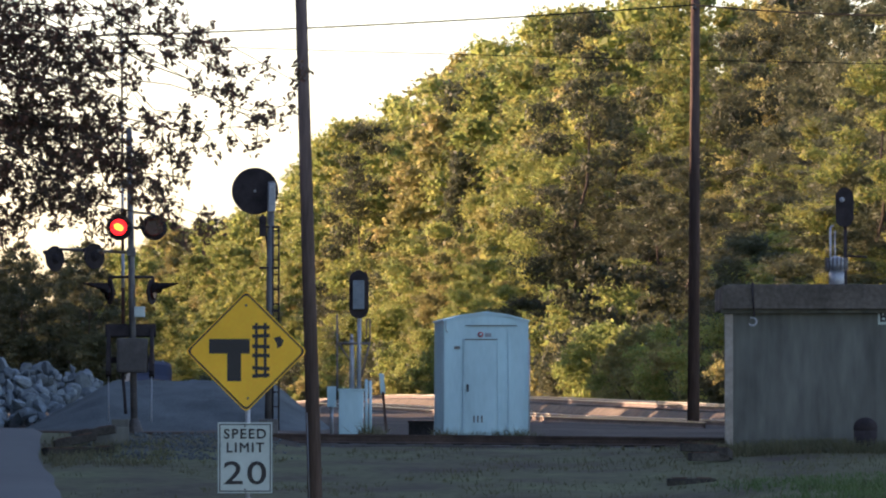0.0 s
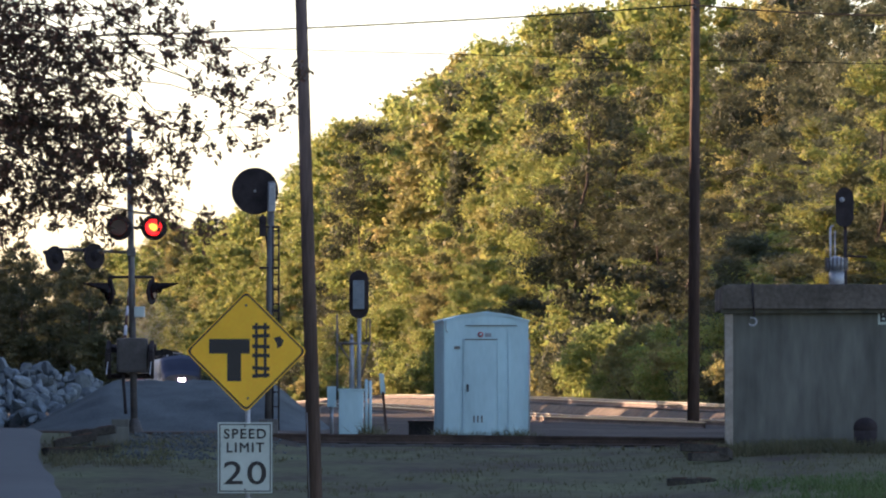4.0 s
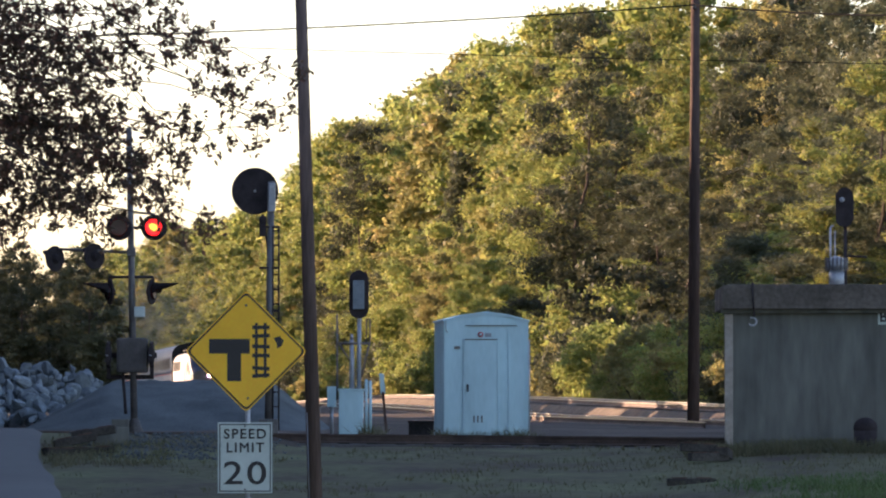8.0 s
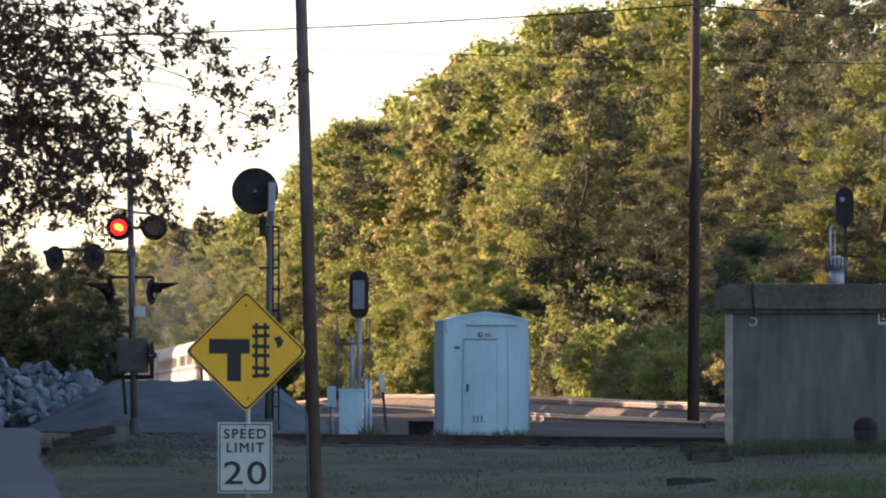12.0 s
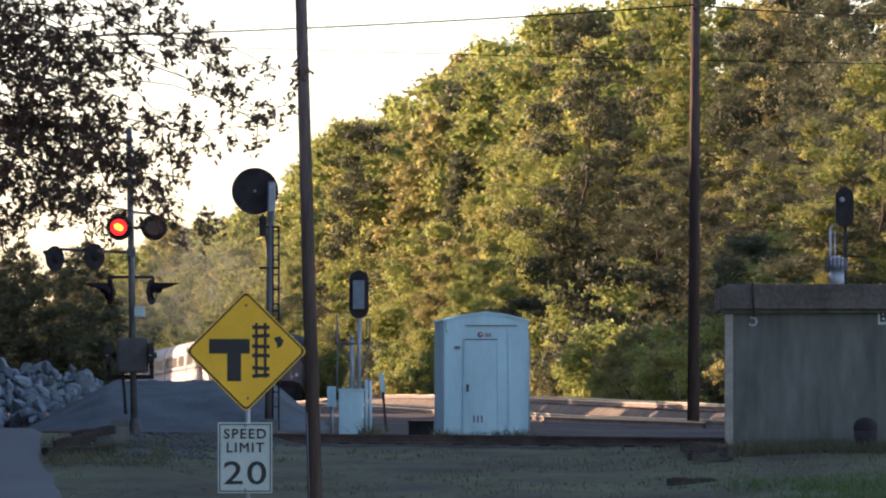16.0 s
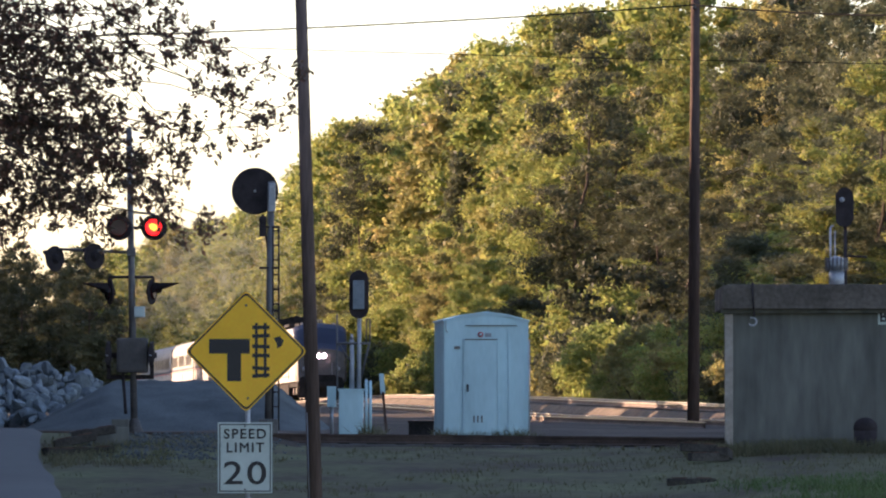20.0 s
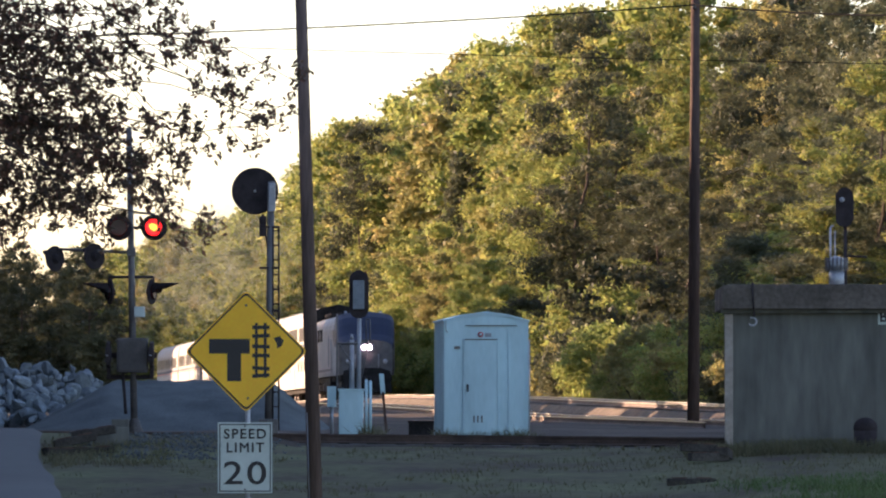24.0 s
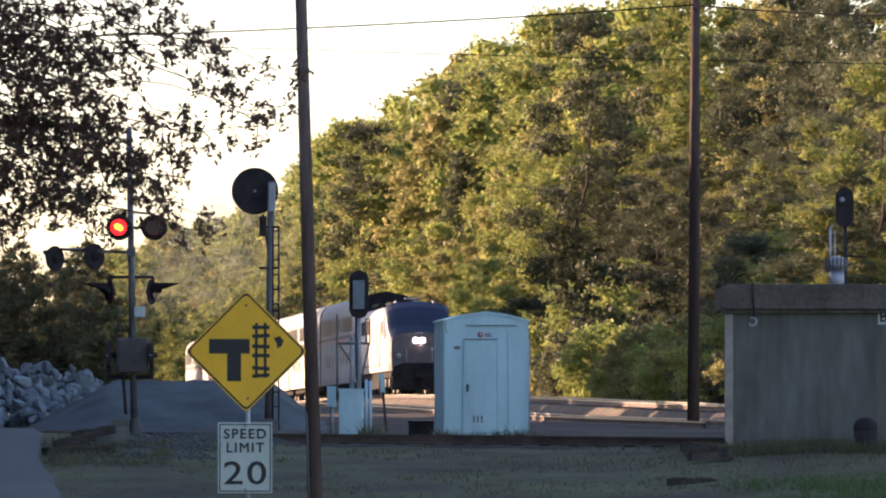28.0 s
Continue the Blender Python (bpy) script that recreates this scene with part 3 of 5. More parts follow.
def build_near_tree():
    """The oak whose low limbs hang over the road."""
    rng = np.random.default_rng(77)
    ox, oy = -8.2, 76.0
    t = thing("oak_tree", pose(ox, oy, 0), "dark oak with thin drooping leafy branches against the sky", "tree")
    bm = bmesh.new()
    rod(bm, (0, 0, -0.2), (0.2, 0, 3.2), 0.42, 0.33, 14)
    rod(bm, (0.2, 0, 3.2), (0.5, 0.2, 8.5), 0.33, 0.2, 14)
    part("trunk", bm, M_BARK, t)
    full = [(5.75, 5.79), (5.64, 5.65), (5.19, 5.90), (4.91, 5.73), (4.35, 5.73), (4.07, 5.90), (3.90, 5.51), (4.12, 5.45), (4.63, 5.45), (5.02, 5.56), (5.36, 5.34), (4.91, 5.06), (4.63, 4.94), (4.46, 5.17), (5.08, 4.89), (5.19, 5.17), (4.07, 5.06), (3.95, 4.78), (4.23, 4.66), (4.52, 4.61), (4.35, 4.38), (4.12, 4.21), (4.18, 3.90), (4.52, 4.10), (4.80, 4.38), (4.63, 4.49), (4.97, 4.61), (5.19, 4.44), (5.42, 4.38), (5.61, 4.33), (5.30, 4.16), (4.91, 4.10), (3.84, 4.16), (3.90, 4.49), (4.68, 4.72), (4.29, 5.34), (4.71, 5.14), (4.85, 4.86), (4.01, 3.96), (4.40, 3.85), (4.68, 3.90), (5.08, 5.34), (5.47, 5.96)]
    full += [(5.67, 3.90), (5.78, 3.83)]
    bare = [(6.66, 5.34), (6.60, 5.06), (6.51, 4.72), (6.35, 4.69), (6.20, 5.34), (6.15, 5.14), (5.92, 4.94), (5.78, 4.75), (6.01, 5.85), (6.06, 5.45), (5.64, 5.00), (5.75, 5.34)]
    leaf_at, along = [], []
    for j, (ex, ez) in enumerate(full + bare):
        thin = j >= len(full)
        runs = []
        e = Vector((ex, rng.normal() * 0.6, ez))
        a = Vector((0.45, 0.1, min(8.2, max(5.2, ez + rng.uniform(0.5, 1.6)))))
        mid = a.lerp(e, 0.55) + Vector((0, rng.normal() * 0.2, rng.uniform(0.2, 0.6)))
        prev, steps, sway = a, 16, rng.uniform(0, 6.28)
        for i in range(1, steps + 1):
            u = i / steps
            p = a * (1 - u) ** 2 + mid * 2 * u * (1 - u) + e * u * u + Vector(rng.normal(size=3) * 0.05) + Vector((0, 0, 0.2 * u * math.sin(sway + 9 * u)))
            thick = 0.014 if thin else 0.018
            runs.append((prev, p, thick * (1 - (i - 1) / steps) + 0.004, thick * (1 - u) + 0.004))
            if u > (0.9 if thin else 0.78) or (not thin and u > 0.6 and rng.uniform() < 0.4):
                for _ in range(3 if thin else 4):
                    d = Vector((rng.normal(0.2), rng.normal(), rng.normal(-0.3))).normalized()
                    q = p + d * rng.uniform(0.1, 0.3)
                    runs.append((p, q, 0.005, 0.003))
                    for _ in range(3):
                        d2 = (d + Vector(rng.normal(size=3) * 0.7) + Vector((0, 0, -0.25))).normalized()
                        o = p.lerp(q, rng.uniform(0.4, 1.0))
                        tip = o + d2 * rng.uniform(0.06, 0.16)
                        runs.append((o, tip, 0.003, 0.002))
                        for w in range(6):
                            leaf_at.append(o.lerp(tip, 0.2 + 0.17 * w) + Vector(rng.normal(size=3) * 0.022))
            elif u > 0.35 and not thin and rng.uniform() < 0.5:
                # bare side twigs cross the sky
                d = Vector((rng.normal(0.5), rng.normal(), rng.normal(-0.6))).normalized()
                runs.append((p, p + d * rng.uniform(0.15, 0.4), 0.005, 0.002))
            prev = p
        twig_mesh("limb", runs, M_BARK, t)
    v, f = leaf_quads(np.array([tuple(p) for p in leaf_at]), 0.045, rng, long=1.6)
    mesh_of("foliage", v, f, M_LEAFOAK, t)
    rng2 = np.random.default_rng(78)
    v, f = leaf_quads(crown_points(rng2, 4000, 14.5, 5.0, 9.0, 20)[0], 0.3, rng2)
    mesh_of("crown", v, f, M_LEAFOAK, t)


def grass_patch(name, rng, count, x0, x1, y0, y1, tall, keep, material, label):
    v, f = [], []
    for _ in range(count):
        x, y = rng.uniform(x0, x1), rng.uniform(y0, y1)
        if not keep(x, y):
            continue
        z = ground_z(x, y)
        h = tall * rng.uniform(0.4, 1.3)
        for _ in range(3):
            a, lean = rng.uniform(0, 3.14), rng.normal(size=2) * h * 0.6
            dx, dy = math.cos(a) * 0.014, math.sin(a) * 0.014
            n = len(v)
            bx, by = x + rng.normal() * 0.05, y + rng.normal() * 0.08
            v += [(bx - dx, by - dy, z - 0.03), (bx + dx, by + dy, z - 0.03), (bx + lean[0], by + lean[1], z + h)]
            f.append((n, n + 1, n + 2))
    tagged(mesh_of(name, v, f, material), label, "grass", kind="stuff")


def build_grass():
    rng = np.random.default_rng(9)

    def off_road(x, y):
        return x > road_edge(y) - 0.05
    grass_patch("dry_grass", rng, 6000, -8.5, 9.5, 120, 145.6, 0.075,
                lambda x, y: off_road(x, y) and rng.uniform() < 0.4 + 1.6 * noise.noise(Vector((x * 0.6, y * 0.25, 5))) + 0.06 * x, M_GRASSBLADE, "short dry grass and weeds on the verge")
    grass_patch("green_grass", rng, 12000, 4.2, 9.5, 118, 134, 0.09,
                lambda x, y: rng.uniform() < 0.4 + 0.9 * noise.noise(Vector((x * 0.5, y * 0.3, 9))) + (126 - y) * 0.06 - max(0.0, 6.5 - x) * 0.35, M_LAWN, "patches of fresh green grass before the bunker")
    grass_patch("tall_weeds", rng, 1500, 4.5, 9.0, 138.5, 140.9, 0.22, lambda x, y: True, M_GRASSBLADE, "taller weeds along the foot of the bunker")
    grass_patch("tall_weeds", rng, 260, -0.15, 2.0, 155.4, 155.9, 0.2, lambda x, y: True, M_GRASSBLADE, "weeds along the foot of the white hut")
    grass_patch("tall_weeds", rng, 45, -0.1, 0.3, 155.2, 155.7, 0.3, lambda x, y: True, M_GRASSBLADE, "dead weeds against the corner of the white hut")
    grass_patch("tall_weeds", rng, 50, 1.2, 1.7, 155.3, 155.8, 0.28, lambda x, y: True, M_GRASSBLADE, "dead weeds against the corner of the white hut")
    grass_patch("tall_weeds", rng, 55, -1.78, -1.3, 163.6, 164.3, 0.32, lambda x, y: True, M_GRASSBLADE, "dead weeds beside the white equipment case")
    grass_patch("tall_weeds", rng, 500, -4.5, 5.0, 149.4, 153.0, 0.12, lambda x, y: True, M_GRASSBLADE, "sparse weeds between the tracks")
    grass_patch("tall_weeds", rng, 900, -7.7, -5.0, 137.5, 143.2, 0.15, lambda x, y: off_road(x, y) and rng.uniform() < 0.9 - 0.35 * abs(x + 6.9) + 0.9 * noise.noise(Vector((x * 1.3, y * 0.8, 2))), M_GRASSBLADE, "taller weeds round the old ties")


# ---- stone heaps ----
def rock_mesh(seed):
    bm = bmesh.new()
    bmesh.ops.create_icosphere(bm, subdivisions=2, radius=0.5)
    r = random.Random(seed)
    cuts = [Vector((r.gauss(0, 1), r.gauss(0, 1), r.gauss(0, 1))).normalized() for _ in range(9)]
    for v in bm.verts:
        for c in cuts:
            d = v.co.dot(c)
            if d > 0.29:
                v.co -= c * (d - 0.29)
        v.co.z *= 0.8
        v.co *= 1 + 0.1 * noise.noise(v.co * 3 + Vector((seed, 0, 0)))
    me = bpy.data.meshes.new("boulder")
    bm.to_mesh(me)
    bm.free()
    me.materials.append(M_ROCK)
    return me


def build_rocks():
    rng = np.random.default_rng(3)
    kinds = [rock_mesh(i) for i in range(8)]

    spots = []

    def boulder(x, y, z, s):
        spots.append((y, pose(x, y, z, *rng.uniform(0, 360, 3)), (s * rng.uniform(0.8, 1.3), s, s * rng.uniform(0.7, 1.0)), kinds[int(rng.integers(8))]))
    # the heap itself
    for i in range(560):
        x, y = rng.uniform(-12.6, -8.2), rng.uniform(188, 198)
        top = 3.98 - 0.5 * max(0.0, x + 9.7) - 0.1 * abs(y - 196) ** 1.15
        if top < 2.2:
            continue
        z = 2.2 + (top - 2.2) * rng.uniform(0, 1) ** 0.5
        if y > 196.5 and z < 3.0:
            continue
        boulder(x, y, z - 0.25, rng.uniform(0.28, 0.66) if rng.uniform() < 0.6 else rng.uniform(0.18, 0.36))
    # the nearest boulders singly, those behind them in one heap
    spots.sort(key=lambda p: p[0])
    v, f, n = [], [], 0
    for i, (y, m, size, me) in enumerate(spots):
        if i < 290:
            o = new("boulder", me)
            o.matrix_basis = m
            o.scale = size
            tagged(o, "pale grey broken boulder in the riprap heap", "rock", "riprap heap")
        else:
            full = m @ Matrix.Diagonal((*size, 1))
            v += [tuple(full @ p.co) for p in me.vertices]
            f += [tuple(k + n for k in p.vertices) for p in me.polygons]
            n += len(me.vertices)
    tagged(mesh_of("riprap", v, f, M_ROCK), "heap of pale grey broken stone behind the gravel", "riprap", kind="stuff")


def heap_height(x, y):
    if x < -8.1:
        e = 1.2 * (1 - (-8.1 - x) / 2.1)
    else:
        e = 1.2 if x < -4.2 else 1.2 * (1 - (x + 4.2) / 1.5)
    return max(0.0, e) * max(0.0, 1 - min(1.0, abs(y - 186) / 7) ** 1.6)


def build_gravel_heap():
    xs, ys = np.arange(-10.6, -2.4, 0.15), np.arange(178.6, 193.6, 0.3)
    verts = []
    for y in ys:
        for x in xs:
            h = heap_height(x, y)
            verts.append((x, y, land(x, y) - 0.05 + h + (0.06 * noise.noise(Vector((x, y, 1)) * 1.3) + 0.05 * noise.noise(Vector((x, y, 1)) * 5)) * min(1, h * 3)))
    n = len(xs)
    faces = [(j * n + i, j * n + i + 1, (j + 1) * n + i + 1, (j + 1) * n + i) for j in range(len(ys) - 1) for i in range(n - 1)]
    ob = mesh_of("gravel_heap", verts, faces, M_GRAVEL)
    ob.data.shade_smooth()
    tagged(ob, "long low heap of blue-grey crushed stone by the track", "gravel heap", kind="stuff")


def build_gravel_patch():
    """Loose grey stones trodden into the soil before the crossing mast."""
    rng = np.random.default_rng(15)
    bm = bmesh.new()
    bmesh.ops.create_icosphere(bm, subdivisions=1, radius=1.0)
    base = np.array([tuple(p.co) for p in bm.verts])
    tris = np.array([[p.index for p in f.verts] for f in bm.faces])
    bm.free()
    v, f, n = [], [], 0
    for _ in range(750):
        x, y = rng.normal(-4.9, 0.9), rng.uniform(139.5, 146.0)
        if x < road_edge(y) + 0.3:
            continue
        size = rng.uniform(0.015, 0.05)
        turn = np.linalg.qr(rng.normal(size=(3, 3)))[0]
        v.append((base * rng.uniform(0.8, 1.15, (len(base), 1)) * size * rng.uniform(0.6, 1.2, 3)) @ turn + np.array([x, y, ground_z(x, y) + size * 0.25]))
        f.append(tris + n)
        n += len(base)
    tagged(mesh_of("gravel_patch", np.concatenate(v), np.concatenate(f), M_GRAVEL), "loose grey stones trodden into the soil by the crossing", "gravel", kind="stuff")


# ---- road signs ----
def build_diamond_sign():
    t = thing("warning_sign", pose(-2.22, 86, 0.0), "yellow diamond sign with a black T-junction and railway symbol", "road sign")
    bar("post", (0.02, 0.03, -0.3), (0.02, 0.03, 3.3), 0.03, 0.03, M_GALV, t)
    k = 0.69

    def diamond(r, depth, y, rnd=0.05):
        pts = []
        for cx, cz, a0 in ((r - rnd * 1.41, 0, -45), (0, r - rnd * 1.41, 45), (-r + rnd * 1.41, 0, 135), (0, -r + rnd * 1.41, 225)):
            for s in range(5):
                a = radians(a0 + s * 22.5)
                pts.append((cx + rnd * math.cos(a), cz + rnd * math.sin(a)))
        return prism(pts, depth, y)
    for name, r, y, d, m in (("plate", k, 0.0, 0.006, M_YELLOW), ("border", k - 0.018, -0.003, 0.004, M_SIGNBLACK), ("face", k - 0.045, -0.006, 0.004, M_YELLOW)):
        part(name, diamond(r, d, y), m, t).location = (0, 0, 2.695)
    block("junction_bar", -0.417, 0.04, -0.011, -0.006, -0.025, 0.14, M_SIGNBLACK, t).location = (0, 0, 2.695)
    block("junction_stem", -0.213, -0.056, -0.011, -0.006, -0.337, -0.025, M_SIGNBLACK, t).location = (0, 0, 2.695)
    for x in (0.115, 0.215):
        block("rail_mark", x - 0.016, x + 0.016, -0.011, -0.006, -0.3, 0.32, M_SIGNBLACK, t).location = (0, 0, 2.695)
    for i in range(6):
        z = 0.27 - i * 0.105 - (0.03 if i > 3 else 0)
        b = block("tie_mark", 0.07, 0.265, -0.012, -0.007, -0.021, 0.021, M_SIGNBLACK, t)
        b.matrix_basis = pose(0, 0, 2.695 + z, 0, (0, -3, 2, 1, 4, -4)[i], 0)
    part("peeling_patch", prism([(0.31, 0.15), (0.38, 0.17), (0.425, 0.12), (0.40, 0.06), (0.35, 0.03), (0.345, 0.09)], 0.004, -0.011), M_SIGNBLACK, t, "dark torn patch").location = (0, 0, 2.695)
    for x, z in ((0, 0.52), (0.02, -0.53)):
        bar("bolt", (x, -0.014, 2.695 + z), (x, -0.005, 2.695 + z), 0.014, 0.014, M_STEELGREY, t)


def build_speed_sign():
    t = thing("speed_limit_sign", pose(-2.23, 85.96, 0.0), "white rectangular speed limit 20 sign with black letters", "road sign")
    block("plate", -0.307, 0.307, 0.0, 0.006, 1.097, 1.893, M_SIGNWHITE, t, bevel=0.002)
    w = 0.012
    for x0, x1, z0, z1 in ((-0.29, 0.29, 1.864, 1.864 + w), (-0.29, 0.29, 1.114, 1.114 + w), (-0.29, -0.29 + w, 1.126, 1.864), (0.29 - w, 0.29, 1.126, 1.864)):
        block("border", x0, x1, -0.003, 0.001, z0, z1, M_SIGNBLACK, t)
    lettering("lettering", "SPEED", 0.155, pose(0, -0.003, 1.76, 90), M_SIGNBLACK, t, 1.2, 0.003)
    lettering("lettering", "LIMIT", 0.155, pose(0, -0.003, 1.605, 90), M_SIGNBLACK, t, 1.2, 0.003)
    lettering("lettering", "20", 0.37, pose(0, -0.003, 1.31, 90) @ Matrix.Diagonal((1.28, 1, 1, 1)), M_SIGNBLACK, t, 1.12, 0.003)
    for z in (1.85, 1.14):
        bar("bolt", (0, -0.008, z), (0, 0.0, z), 0.012, 0.012, M_STEELGREY, t)


# ---- poles and wires ----
def build_poles():
    t = thing("utility_pole", pose(-1.93, 117, 0.25), "dark leaning wooden utility pole with a pale conduit", "utility pole")
    part("pole", rod(bmesh.new(), (0, 0, -0.5), (-0.33, 0, 11.0), 0.116, 0.08, 16), M_POLEPALE, t, smooth=True)
    bar("conduit", (-0.1, -0.07, 0.0), (-0.145, -0.06, 1.9), 0.014, 0.014, M_GALV, t, "pale conduit")
    t = thing("utility_pole", pose(6.15, 187.5, 2.05), "dark upright wooden utility pole beside the main track", "utility pole")
    part("pole", rod(bmesh.new(), (0, 0, -0.5), (0.07, 0, 12.2), 0.155, 0.1, 16), M_POLE, t, smooth=True)
    bar("insulator", (0.02, -0.22, 10.4), (0.02, -0.08, 10.4), 0.05, 0.05, M_STEELGREY, t)


def cable(name, points, radius, label):
    bm = bmesh.new()
    rings = [[bm.verts.new((x, y + radius * math.cos(i * math.pi / 3), z + radius * math.sin(i * math.pi / 3))) for i in range(6)] for x, y, z in points]
    for a, b in zip(rings, rings[1:]):
        for i in range(6):
            bm.faces.new((a[i], a[(i + 1) % 6], b[(i + 1) % 6], b[i]))
    tagged(part(name, bm, M_WIRE), label, "cable")


def build_cables():
    left = [(6.15 + (-22.15) * u, 187.3, 12.5 - 0.9 * u - 0.75 * u * (1 - u)) for u in np.linspace(0, 1, 17)]
    right = [(6.15 + 17.8 * u, 187.3 - 20 * u, 12.5 + 0.3 * u - 3.3 * u * (1 - u)) for u in np.linspace(0, 1, 17)]
    cable("overhead_cable", left, 0.02, "black overhead cable slung between the poles")
    cable("overhead_cable", right, 0.022, "black overhead cable slung from the upright pole")
    low = [(-16 + 45 * u, 187.63 - 0.0, 11.9 - 0.95 * u - 1.1 * u * (1 - u)) for u in np.linspace(0, 1, 17)]
    cable("overhead_cable", low, 0.011, "thin grey cable passing the upright pole")


# ---- level crossing signal with its gate ----
def lamp_unit(parent, x, y, z, turn, hood=0.0, lens=True):
    """A round black background with a hooded lamp; returns the lens that turns."""
    l = part("flasher", rod(bmesh.new(), (0, 0.02, 0), (0, -0.01, 0), 0.247, 0.247, 28), M_BLACK, parent)
    l.matrix_basis = pose(x, y, z, 0, 0, turn)
    bm = bmesh.new()
    rod(bm, (0, -0.012, 0), (0, -0.2 if lens else -0.07, 0), 0.165 if lens else 0.14, 0.165 if lens else 0.14, 24, False)
    part("lamp_drum", bm, M_BLACK, l)
    part("lamp_housing", rod(bmesh.new(), (0, 0.02, 0), (0, 0.18 if lens else 0.1, 0), 0.15 if lens else 0.1, 0.1 if lens else 0.06, 16), M_BLACK, l)
    if hood:
        bm = bmesh.new()
        n, root = 10, -0.2 if lens else -0.06
        vs = []
        for i in range(n + 1):
            a = radians(-10 + 200 * i / n)
            vs.append((bm.verts.new((0.175 * math.cos(a), root, 0.175 * math.sin(a))), bm.verts.new((0.17 * math.cos(a), root - hood * max(0.15, math.sin(a)), 0.02 + 0.15 * math.sin(a)))))
        for a, b in zip(vs, vs[1:]):
            bm.faces.new((a[0], a[1], b[1], b[0]))
        bmesh.ops.solidify(bm, geom=bm.faces[:], thickness=0.006)
        part("hood", bm, M_BLACK, l)
    if not lens:
        part("lens", rod(bmesh.new(), (0, -0.03, 0), (0, -0.06, 0), 0.15, 0.15, 24), M_LENSDARK, l)
        return l
    bm = bmesh.new()
    rod(bm, (0, -0.012, 0), (0, 0.012, 0), 0.155, 0.155, 28)
    for f in bm.faces:
        f.material_index = 0 if f.calc_center_median().y > -0.011 else 1
    bmesh.ops.create_uvsphere(bm, u_segments=14, v_segments=8, radius=1.0, matrix=Matrix.Translation((0.0, -0.013, 0.0)) @ Matrix.Rotation(0.5, 4, "Y") @ Matrix.Diagonal((0.1, 0.012, 0.065, 1)))
    for f in bm.faces:
        if f.calc_center_median().y < -0.0135:
            f.material_index = 2
    o = part("lens", bm, [M_LENSDARK, M_LAMPRED, M_LAMPCORE], l, "red lens that shows lit or dark")
    o.matrix_basis = pose(0, -0.17, 0)
    return o


